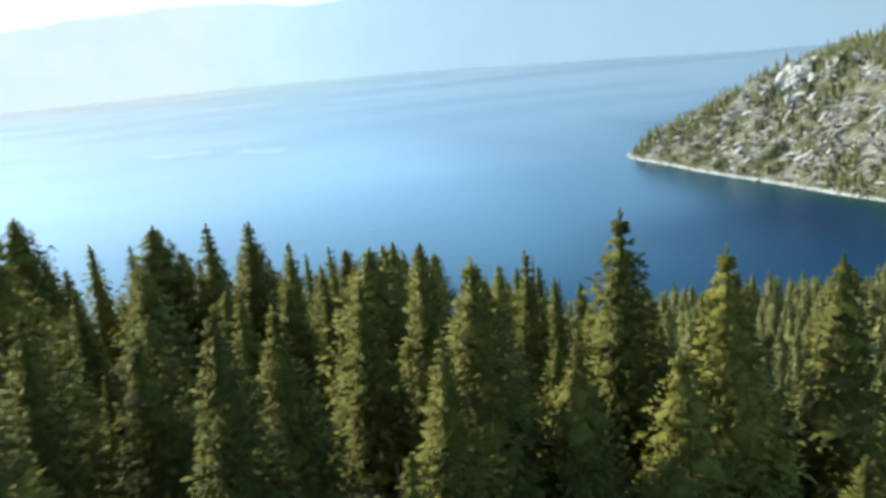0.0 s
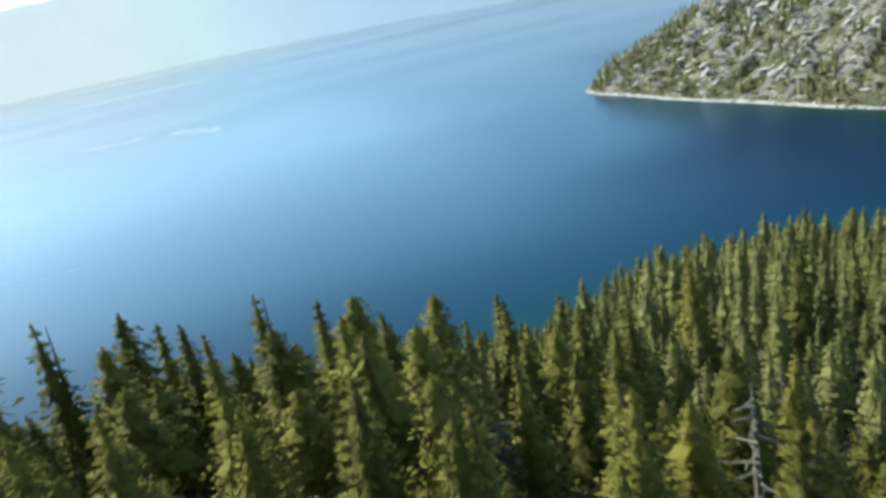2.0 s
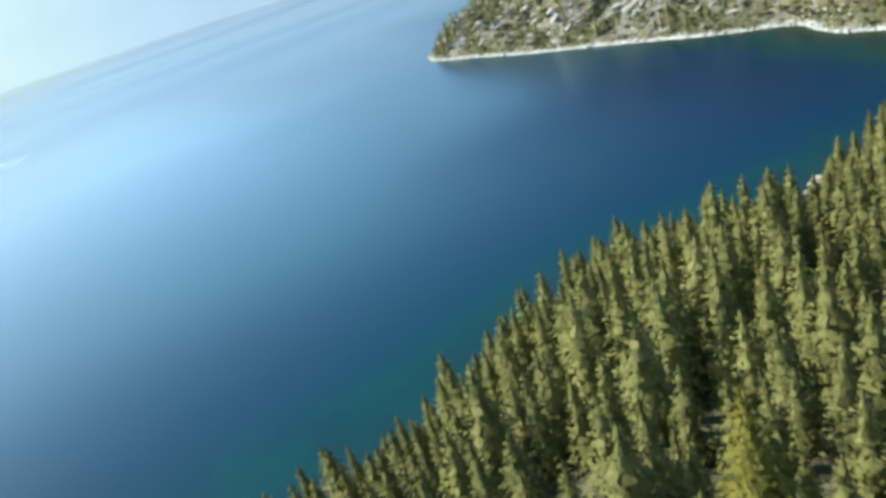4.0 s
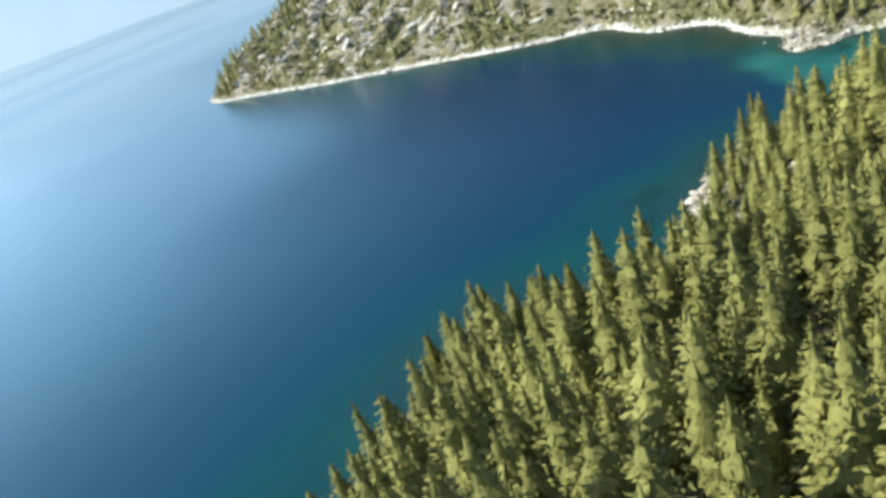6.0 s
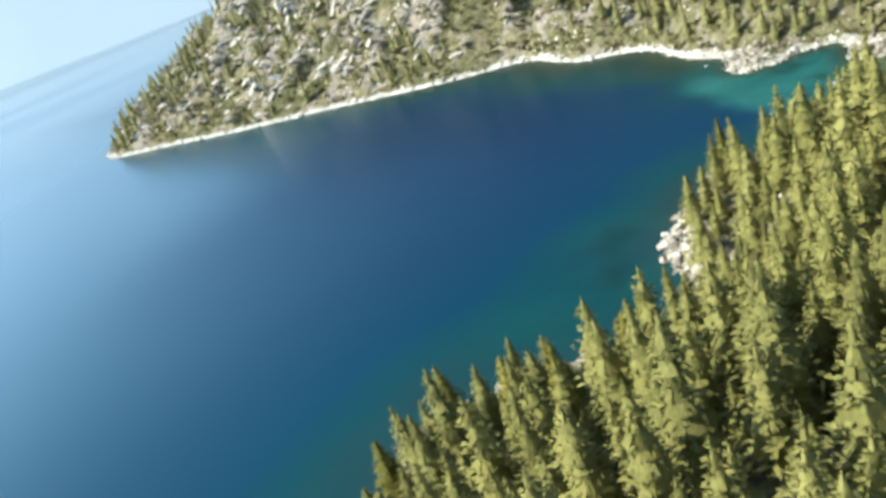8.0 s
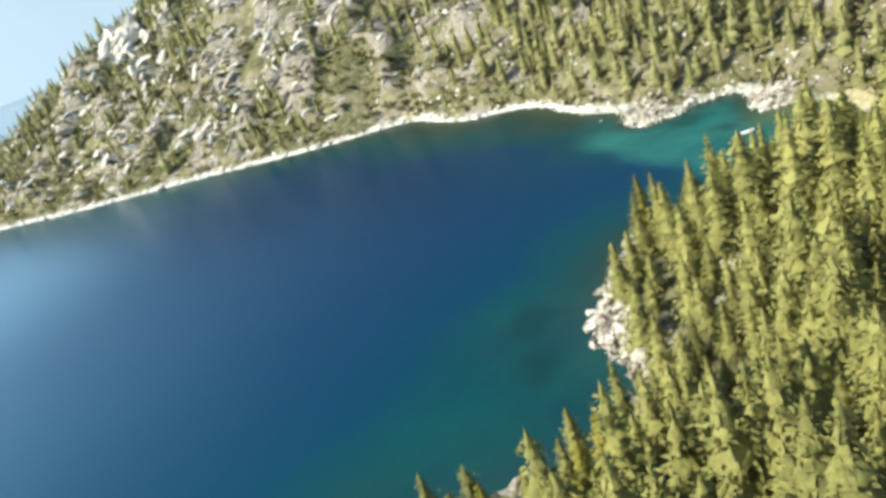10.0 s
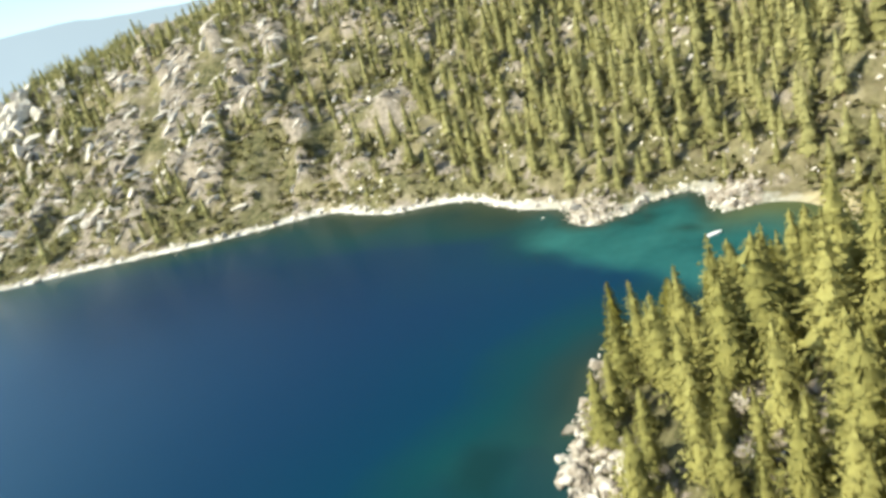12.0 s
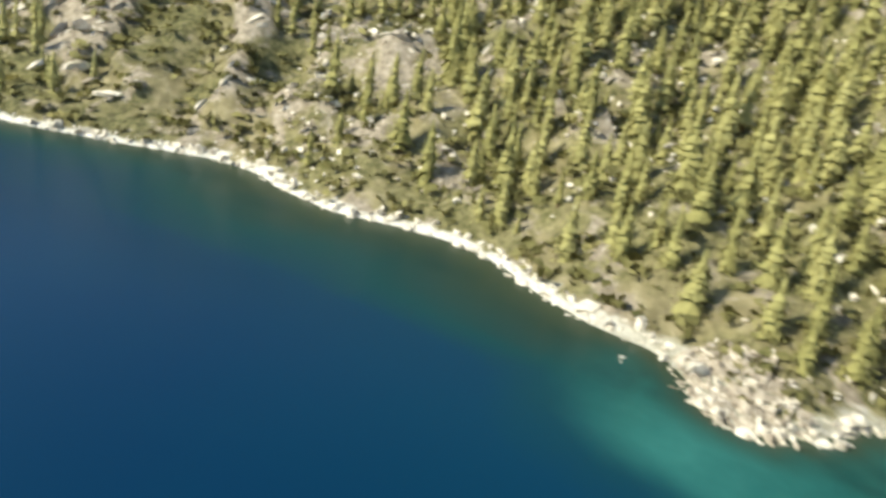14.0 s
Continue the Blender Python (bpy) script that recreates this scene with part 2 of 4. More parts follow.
def shore_distance(x, y):
    """Metres to the waterline, positive on land."""
    shape = x.shape
    x, y = x.ravel(), y.ravel()
    best = np.full(x.shape, 1e9)
    inside = np.zeros(x.shape, bool)
    loop = np.vstack([COAST, [(4500, -4500), (-4500, -4500)]])
    for k, (a, b) in enumerate(zip(loop, np.roll(loop, -1, 0))):
        if k < len(COAST) - 1:
            ab = b - a
            t = np.clip(((x - a[0]) * ab[0] + (y - a[1]) * ab[1]) / (ab @ ab), 0, 1)
            best = np.minimum(best, np.hypot(x - a[0] - t * ab[0], y - a[1] - t * ab[1]))
        cross = (a[1] > y) != (b[1] > y)
        with np.errstate(divide="ignore", invalid="ignore"):
            xi = a[0] + (y - a[1]) * (b[0] - a[0]) / (b[1] - a[1])
        inside ^= cross & (x < xi)
    return np.where(inside, best, -best).reshape(shape)


def ease(v, a, b):
    t = np.clip((v - a) / (b - a), 0, 1)
    return t * t * (3 - 2 * t)


def far_side(x, y):
    return np.maximum(ease(x, 154, 190), ease(y, 265, 320))


def outcrop(x, y):
    """Where bedrock breaks through the far mountainside, 0 to 1."""
    u, v = x * 0.8 + y * 0.6, y * 0.8 - x * 0.6
    n = fbm(u * 0.5, v, 0.16, 4) + 0.5 * fbm(u, v * 0.7, 0.37, 2)
    return ease(n + 0.22 * ease(y, 230, 380) - 0.10, 0.08, 0.30) * far_side(x, y)


def land_height(x, y, sd=None):
    sd = shore_distance(x, y) if sd is None else sd
    sd = sd + fbm(x, y, 0.09, 3) * 2.0 * ease(np.abs(sd), 0, 6)
    near = np.interp(sd, [-60, -3, 0, 6, 55, 100, 150, 190, 260, 500, 3000], [-25, -2, 0, 2.4, 28, 52, 64, 68, 80, 112, 160])
    near = near * np.interp(x, [-60, -20, 0, 12, 25, 40, 75], [1.18, 1.10, 1.02, 0.94, 0.79, 0.72, 0.62])
    far = np.interp(sd, [-60, -3, 0, 3, 12, 100, 150, 300, 600, 3000], [-25, -2, 0, 1.2, 6.8, 53, 65, 78, 96, 160])
    far = far * (1 - 0.5 * np.exp(-((x - 196) ** 2 + (y - 238) ** 2) / 110) - 0.4 * np.exp(-((x - 195) ** 2 + (y - 213) ** 2) / 90))
    w = far_side(x, y)
    rise = ease(sd, 2, 40)
    lumps = fbm(x, y, 0.02, 4) * 9 * rise + fbm(x, y, 0.13, 4) * (2.2 + 2.2 * w) * ease(sd, 1, 14) + (outcrop(x, y) - 0.3) * 2.4 * ease(sd, 3, 16)
    return near * (1 - w) + far * w + lumps


def axis(lo, hi, step, far_lo, far_hi, grow=1.22):
    core = np.arange(lo, hi + step, step)
    out = [[], []]
    for k, (start, end) in enumerate(((core[-1], far_hi), (core[0], far_lo))):
        p, s = start, step
        sign = 1 if end > start else -1
        while sign * (end - p) > 0:
            s *= grow
            p += sign * s
            out[k].append(p)
    return np.concatenate([out[1][::-1], core, out[0]])


def sheet(xs, ys):
    gx, gy = np.meshgrid(xs, ys, indexing="xy")
    nx, ny = len(xs), len(ys)
    i = np.arange(nx * ny).reshape(ny, nx)
    faces = np.stack([i[:-1, :-1], i[:-1, 1:], i[1:, 1:], i[1:, :-1]], -1).reshape(-1, 4)
    return gx.ravel(), gy.ravel(), faces


def build_ground():
    gx, gy, faces = sheet(axis(-190, 420, 2.5, -4200, 4200), axis(-60, 680, 2.5, -4200, 4200))
    sd = shore_distance(gx, gy)
    z = land_height(gx, gy, sd)
    keep = (sd[faces] > -70).any(1)
    used, back = np.unique(faces[keep], return_inverse=True)
    me = mesh_of("ground", np.stack([gx, gy, z], 1)[used], back.reshape(-1, 4), GROUND, True)
    w = far_side(gx, gy)
    wild = np.maximum(w, 1 - ease(sd, 25, 45))
    point_values(me, "rocky", (0.38 + 0.17 * wild + 0.45 * w)[used])
    point_values(me, "bank", (np.maximum(ease(gx, 172, 188), ease(gy, 300, 330)) * (1 - 0.55 * ease(-gy, -262, -244)))[used])
    point_values(me, "headland", (outcrop(gx, gy) * wild)[used])
    point_values(me, "sand", (ease(-np.hypot(gx - 180, gy - 198), -13, -8) * ease(-sd, -4.5, -2))[used])
    return tagged(new("ground", me), "steep rocky mountainside of tan soil, scrub and granite", "ground", kind="structure")


DARK_PATCHES = [(189, 228.5, 5, 2.2, -40), (183, 220, 5, 1.6, -55), (172, 207, 7, 3, -50), (117, 226, 4.5, 2.6, 20), (125, 231, 5, 3, 10),
             (205, 270, 3, 2, 60), (209, 297, 4, 2.5, 60), (213, 313, 3, 2, 80)]


def build_lake():
    gx, gy, faces = sheet(axis(-90, 260, 2.5, -4400, 4400, 1.08), axis(150, 560, 2.5, -4400, 4400, 1.08))
    sd = -shore_distance(gx, gy)
    keep = (sd[faces] > -6).any(1)
    # steep off the far shore; a pale shelf in the cove and a dim one off the wooded bank
    depth = np.maximum(sd, 0)
    off = -(gx - 174.5) * 0.757 + (gy - 232) * 0.65 + fbm(gx, gy, 0.06, 3) * 5
    shelf = ease(gx, 152, 162) * ease(-gy, -254, -241) * ease(-off, -4, 0.5) * ease(sd, 0.5, 5)
    bank = ease(-gx, -141, -122) * ease(-gy, -262, -230) * ease(gx, -40, 20)
    depth = depth * (1 - 0.5 * bank) * (1 - 0.45 * ease(gx, 186, 192) * ease(gy, 244, 256) * ease(-gy, -345, -300))
    used, back = np.unique(faces[keep], return_inverse=True)
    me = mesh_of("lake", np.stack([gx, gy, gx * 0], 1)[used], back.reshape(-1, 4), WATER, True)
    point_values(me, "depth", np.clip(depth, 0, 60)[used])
    point_values(me, "shelf", shelf[used])
    point_values(me, "green_bank", (bank * ease(-gy, -248, -230))[used])
    point_values(me, "sandy", (ease(-sd, -11, -0.5) * ease(-np.hypot(gx - 179, gy - 199), -24, -12))[used])
    # waterweed and drowned rocks on the bottom, a dark patch off the headland: x, y, length, width, turn
    dark_patch = gx * 0
    for wx, wy, wl, ww, turn in DARK_PATCHES:
        c, sn = math.cos(radians(turn)), math.sin(radians(turn))
        p, q = (gx - wx) * c + (gy - wy) * sn, (gy - wy) * c - (gx - wx) * sn
        dark_patch = np.maximum(dark_patch, ease(-np.hypot(p / wl, q / ww) + 0.25 * fbm(gx, gy, 0.2, 3), -1.15, -0.55))
    point_values(me, "dark_patch", dark_patch[used])
    # strength of the painted sheen by place, with gloss to match
    point_values(me, "lake_sheen", (np.maximum(ease(118 + (gy - 220) * 0.2 + 85 * ease(gy, 320, 410) - gx, -42, 100), ease(gy, 430, 900)) * (0.45 + 0.55 * ease(gy, 225, 300)) + 0.5 * ease(gy, 270, 330) * ease(-gy, -800, -400) * ease(-gx, -115, -40) + 0.75 * ease(gy, 290, 520) * np.maximum(ease(-gx, -230, 0), ease(gy, 380, 1100)))[used])
    return tagged(new("lake", me), "deep blue lake with teal shallows and calm surface", "water", kind="structure")


def build_range():
    n, m = 240, 9
    ang = np.linspace(radians(-78), radians(62), n)
    verts, faces = [], []
    # the far shore comes nearer towards the east
    reach = np.interp(np.degrees(ang), [-78, -6, 4, 10, 18, 26, 40, 62], [4350, 4350, 4000, 3500, 2950, 2500, 2300, 2300]) + 90 * fbm(ang * 60, ang * 2, 0.3, 3)
    crest = reach * (0.105 + 0.022 * fbm(ang * 40, ang * 3, 0.12, 5) + 0.02 * np.sin(ang * 3.0 + 0.5))
    for j in range(m):
        f = j / (m - 1)
        r = reach + 420 * f
        z = crest * f ** 0.8 + (fbm(ang * 90, f * 9 + ang * 0, 0.4, 4) * 50 * f * (1 - f) * 3)
        verts.append(np.stack([np.sin(ang) * r, np.cos(ang) * r, z - 2], 1))
    for j in range(m - 1):
        for i in range(n - 1):
            a = j * n + i
            faces.append((a, a + 1, a + n + 1, a + n))
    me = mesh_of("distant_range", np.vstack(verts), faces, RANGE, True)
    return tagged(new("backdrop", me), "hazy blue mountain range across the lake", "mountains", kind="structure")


build_ground()
build_lake()
build_range()


# ---- trees ----
def blades(base, out, length, width, rng, axis_at=None, scatter_n=0.12, local=0.0):
    """Diamond sprays of needles: four points each, and the normals of the foliage mass that they clothe."""
    n = len(base)
    out = out / np.linalg.norm(out, axis=1, keepdims=True)
    side = np.cross(out, np.array([0, 0, 1.0]) + rng.normal(size=(n, 3)) * 0.5)
    side /= np.linalg.norm(side, axis=1, keepdims=True) + 1e-9
    mid = base + out * (length * 0.45)[:, None]
    droop = np.zeros((n, 3))
    droop[:, 2] = -0.25 * length
    tip = base + out * length[:, None] + droop
    wing = side * (width * 0.5)[:, None]
    face = np.cross(tip - base, wing)
    face /= np.linalg.norm(face, axis=1, keepdims=True) + 1e-9
    centre = base.mean(0) if axis_at is None else axis_at
    mass = mid - centre
    mass[:, 2] = 0
    mass /= np.linalg.norm(mass, axis=1, keepdims=True) + 1e-6
    mass[:, 2] = 0.5
    turn = np.sign((face * mass).sum(1))[:, None]
    turn[turn == 0] = 1
    wing, face = wing * turn, face * turn
    v = np.stack([base, mid - wing, tip, mid + wing], 1).reshape(-1, 3)
    nrm = mass + 0.6 * face + local * out + rng.normal(size=(n, 3)) * scatter_n
    nrm /= np.linalg.norm(nrm, axis=1, keepdims=True)
    return v, np.repeat(nrm, 4, axis=0)


def crown_points(rng, h, spread, levels, boughs, tufts, size, bare=0.1, taper=0.85, ragged=0.22, droop=0.30):
    """A conifer crown: overlapping whorls of drooping boughs, each a broad blade clothed with tufts of needles."""
    quad, mass, base, out, length = [], [], [], [], []
    lean = rng.normal(size=2) * 0.012
    for k in range(levels):
        u = ((k + 0.5 * rng.random()) / levels) ** 0.9
        z = h * (bare + (0.97 - bare) * u)
        reach = spread * (1 - u) ** taper * min(1.0, 0.62 + 2.6 * u) + 0.02 * h * (1 - u)
        count = max(5, int(round(boughs * (0.45 + 0.55 * (1 - u)))))
        step = 6.283 / count
        a0 = rng.random() * 6.283
        lift = (0.98 - bare) * h / levels * 1.5
        for b in range(count):
            a = a0 + step * (b + rng.normal() * 0.16)
            r = reach * max(0.35, 1 + rng.normal() * ragged)
            if rng.random() < 0.06:
                r *= 0.55
            fall = droop * (1.15 - 0.7 * u) * (1 + rng.normal() * 0.2)
            c, sn = math.cos(a), math.sin(a)
            wide = 0.38 * r * math.tan(min(0.95, step * 0.70))
            mid = 0.36 * r
            ax, ay = lean[0] * z, lean[1] * z
            root = (ax - 0.06 * r * c, ay - 0.06 * r * sn, z + lift)
            tip = (ax + 0.64 * r * c, ay + 0.64 * r * sn, z - fall * r * 0.8)
            left = (ax + mid * c + wide * sn, ay + mid * sn - wide * c, z - fall * r * 0.62)
            right = (ax + mid * c - wide * sn, ay + mid * sn + wide * c, z - fall * r * 0.62)
            quad += [root, left, tip, right]
            mass += [(c, sn, 0.75), (c + 0.5 * sn, sn - 0.5 * c, 0.42), (c, sn, 0.25), (c - 0.5 * sn, sn + 0.5 * c, 0.42)]
            for q in range(tufts):
                f = 0.34 + 0.62 * math.sqrt((q + rng.random()) / tufts)
                side = rng.normal() * 0.30 * r * (1.1 - 0.5 * f)
                base.append((ax + f * r * c * 0.92 - side * sn, ay + f * r * sn * 0.92 + side * c, z + lift * 0.35 * (1 - f) - fall * r * f * 0.9 + rng.normal() * 0.022 * h * (1 - u)))
                turn = rng.normal() * 0.7
                out.append((math.cos(a + turn), math.sin(a + turn), -0.10 + 0.75 * u + rng.normal() * 0.34))
                length.append(size * (0.65 + 0.6 * rng.random()) * (0.35 + 0.65 * (1 - u)))
    for q in range(4):
        base.append((lean[0] * h, lean[1] * h, h * (0.93 + 0.012 * q)))
        out.append((rng.normal() * 0.12, rng.normal() * 0.12, 1.0))
        length.append(h * 0.05)
    base, out, length = np.array(base), np.array(out), np.array(length)
    v, nn = blades(base, out, length, length * (0.30 + 0.18 * rng.random(len(length))), rng, np.zeros(3), 0.16, 0.25)
    mass = np.array(mass)
    mass += np.repeat(rng.normal(size=(len(mass) // 4, 3)) * 0.18, 4, axis=0)
    mass /= np.linalg.norm(mass, axis=1, keepdims=True)
    return np.vstack([np.array(quad), v]), np.vstack([mass, nn])


def soft_mesh(name, v, nn, material):
    me = mesh_of(name, v, quads(v), material, True)
    me.normals_split_custom_set_from_vertices(nn.astype(np.float32))
    return me


def quads(v):
    return np.arange(len(v), dtype=np.int32).reshape(-1, 4)


def trunk_mesh(name, h, r, rng, rings=6, sides=7):
    verts, faces = [], []
    bend = rng.normal(size=2) * 0.012 * h
    for j in range(rings):
        f = j / (rings - 1)
        rr = r * (1 - f) ** 0.8 + 0.02 + (0.35 * r if j == 0 else 0)
        for i in range(sides):
            a = 6.283 * i / sides
            wob = 1 + 0.08 * rng.normal()
            verts.append((math.cos(a) * rr * wob + bend[0] * f, math.sin(a) * rr * wob + bend[1] * f, h * 0.97 * f - (0.8 if j == 0 else 0)))
    for j in range(rings - 1):
        for i in range(sides):
            a, b = j * sides + i, j * sides + (i + 1) % sides
            faces.append((a, b, b + sides, a + sides))
    return mesh_of(name, verts, faces, BARK, True)


def pine_kind(seed, h, spread, shape, bare, label, ragged, fine):
    rng = np.random.default_rng(seed)
    ob = new("pine_tree")
    ob.empty_display_size = 0.5
    part_of("trunk", trunk_mesh("trunk", h, 0.016 * h + 0.04, rng), ob, "brown furrowed bark")
    if fine:
        v, nn = crown_points(rng, h, spread, int(h * 2.0), 11, 12, 0.062 * h, bare, shape, ragged)
    else:
        v, nn = crown_points(rng, h, spread, int(h * 1.6), 9, 7, 0.072 * h, bare, shape, ragged)
    part_of("crown", soft_mesh("crown", v, nn, NEEDLES), ob)
    return tagged(ob, label, "tree", "pines on the near hillside")


SORTS = [
    (11, 13.0, 2.7, 0.85, 0.05, "slender olive-green pine with a pointed crown", 0.22),
    (12, 15.0, 3.3, 0.80, 0.07, "tall dense olive-green pine with drooping boughs", 0.22),
    (13, 12.0, 2.1, 0.85, 0.04, "narrow young fir with a sharp spire", 0.18),
    (14, 14.0, 3.1, 0.55, 0.38, "open-crowned pine with bare lower trunk and ragged boughs", 0.42),
    (15, 10.5, 2.9, 0.70, 0.03, "short bushy yellow-green pine", 0.24),
    (16, 13.5, 2.3, 0.65, 0.08, "columnar dark green fir on rocky slope", 0.2),
    (17, 12.5, 3.2, 0.62, 0.09, "broad-crowned olive pine with clumped boughs", 0.34),
]
FINE = [pine_kind(*k, True) for k in SORTS]
KINDS = [pine_kind(*k, False) for k in SORTS]
HEIGHTS = [k[1] for k in SORTS]


def close_by(x, y):
    """True where the flight passes low over the trees."""
    return y < 82 and abs(x + 4) < 24


# crowns whose tops are known: x, y, height of the top
CREST_TREES = [(2.7, 63.9, 73.5, 1), (5.5, 61.2, 72.4, 1), (-5.1, 56.5, 72.5, 0), (-24.3, 78.2, 73.7, 3), (-18.1, 80.1, 72.1, 3), (-15.0, 79.5, 72.0, 0),
               (-13.0, 80.5, 71.6, 1), (-5.4, 75.5, 69.4, 0), (2.6, 79.5, 68.1, 2), (5.3, 83.3, 65.0, 5), (10.9, 70.9, 68.1, 1), (15.2, 68.6, 69.1, 6),
               (-25.7, 93.0, 69.0, 5), (-25.4, 108.5, 66.9, 3)]
SLOPE_TREES = [(-10.0, 116.3, 61.2, 2), (-6.3, 119.2, 58.8, 0), (-2.0, 115.9, 57.0, 0), (25.3, 112.4, 48.1, 2), (-17.0, 112.7, 63.3, 6), (-16.4, 117.5, 60.7, 0),
               (-14.1, 113.0, 61.7, 5), (10.7, 139.3, 47.4, 0), (17.8, 141.5, 44.4, 2), (32.8, 140.8, 44.5, 1), (42.2, 135.4, 45.0, 4), (-21.0, 111.0, 64.5, 2)]
SHORE_TREES = [(143.2, 221.2, 10.3, 0), (149.4, 216.5, 7.3, 1), (148.1, 205.5, 11.1, 2), (143.2, 210.8, 10.9, 0), (91.3, 207.3, 14.3, 5), (87.7, 213.6, 12.9, 2), (87.6, 220.9, 9.6, 0),
               (83.3, 225.5, 9.5, 1), (74.0, 226.8, 8.7, 5), (64.2, 224.0, 7.6, 0), (93.5, 206.6, 14.8, 2)]
placed = []
for x, y, top, k in CREST_TREES + SLOPE_TREES + SHORE_TREES:
    z = float(land_height(np.array([x]), np.array([y]))[0])
    s = (top - z) / HEIGHTS[k]
    t = copy_thing((FINE if close_by(x, y) else KINDS)[k], pose(x, y, z - 0.1, 0, 0, 40.0 * k))
    wide = min(1.2, max(0.55, s)) if y < 140 else min(1.2, max(0.75, s))
    t.scale = (wide, wide, s)
    placed.append((x, y))


# rocky openings without trees: x, y, radius
CLEAR = [(-11.3, 64.8, 3.2), (-11.8, 60.4, 1.6), (-22.8, 68.1, 3.1), (-26.3, 71.4, 3.1), (-23.1, 73.9, 3.6), (-3.5, 66.1, 1.7), (-0.1, 66.6, 1.5), (-23.9, 73.1, 3.4), (-20.5, 77.1, 2.0), (-21.6, 63.9, 2.4), (-19.3, 59.2, 2.0), (8.2, 75.5, 1.7), (-10.8, 57.0, 1.7), (123.5, 219, 3.8), (117.5, 212.5, 3.4), (130, 223, 2), (128, 206, 2.8), (126, 199.5, 2.2), (195, 238.5, 6.5), (194, 214.5, 5.5), (268, 483, 12), (252, 452, 7), (178, 199, 4.5), (184, 202, 3.5), (161, 206, 2.5), (221, 288, 4), (247, 300, 5)]


def open_ground(x, y):
    hit = np.zeros(x.shape, bool)
    for cx, cy, r in CLEAR:
        hit |= np.hypot(x - cx, y - cy) < r
    return hit


def scatter(count, x0, x1, y0, y1, gap, rule, seed, taken=()):
    """Random places at least gap apart that pass the rule."""
    rng = np.random.default_rng(seed)
    xs, ys = rng.uniform(x0, x1, count), rng.uniform(y0, y1, count)
    sd = shore_distance(xs, ys)
    ok = rule(xs, ys, sd, rng.random(count))
    cells, out = {}, []
    for x, y in taken:
        cells.setdefault((int(x // gap), int(y // gap)), []).append((x, y))
    for x, y in zip(xs[ok], ys[ok]):
        cx, cy = int(x // gap), int(y // gap)
        if all((x - a) ** 2 + (y - b) ** 2 > gap * gap for i in (-1, 0, 1) for j in (-1, 0, 1) for a, b in cells.get((cx + i, cy + j), ())):
            cells.setdefault((cx, cy), []).append((x, y))
            out.append((x, y))
    return np.array(out)


def in_wedge(x, y, more):
    """The stretch of hillside that the flight looks over."""
    return np.abs(x + 7 - 0.14 * (y - 37)) < more + 0.70 * (y - 34) + 400 * ease(y, 150, 170)


def near_rule(x, y, sd, r):
    thin = np.where(y < 84, 0.45, np.where(y < 118, 0.75, 1.0))
    thin = np.where((np.abs(x) < 11) & (y > 70) & (y < 92), 0.6, thin)
    thin = np.where(np.hypot(x - 20, (y - 117) * 1.2) < 9, 0.42, thin)
    return (r < thin) & (sd > 2.5) & (far_side(x, y) < 0.5) & (fbm(x, y, 0.05, 3) > np.where(sd < 90, -0.8, -0.62)) & ~open_ground(x, y) & in_wedge(x, y, 6)


front = scatter(12000, -88, 110, 50, 140, 2.9, near_rule, 21, placed)
near = np.vstack([front, scatter(16000, -88, 185, 140, 245, 3.05, near_rule, 29, placed + [tuple(p) for p in front])])
rng = np.random.default_rng(5)
# the nearest are trees of their own
first = (near[:, 1] < 134) & (near[:, 0] > -70) & (near[:, 0] < 62)
order = np.argsort(near[:, 1] + 0.3 * np.abs(near[:, 0]))
chosen = [i for i in order if first[i]][:250]
ground_z = land_height(near[:, 0], near[:, 1])
for i in chosen:
    k = int(rng.integers(len(KINDS)))
    s = float(np.clip(rng.normal(0.90, 0.17), 0.5, 1.12)) * (0.64 if near[i, 1] < 96 else 0.58)
    t = copy_thing((FINE if close_by(*near[i]) else KINDS)[k], pose(near[i, 0], near[i, 1], ground_z[i] - 0.1, rng.normal() * 1.2, rng.normal() * 1.2, rng.random() * 360))
    t.scale = (s * rng.uniform(0.9, 1.2), s * rng.uniform(0.9, 1.2), s)
for ob in KINDS + FINE:
    for o in (*ob.children, ob):
        bpy.data.objects.remove(o)


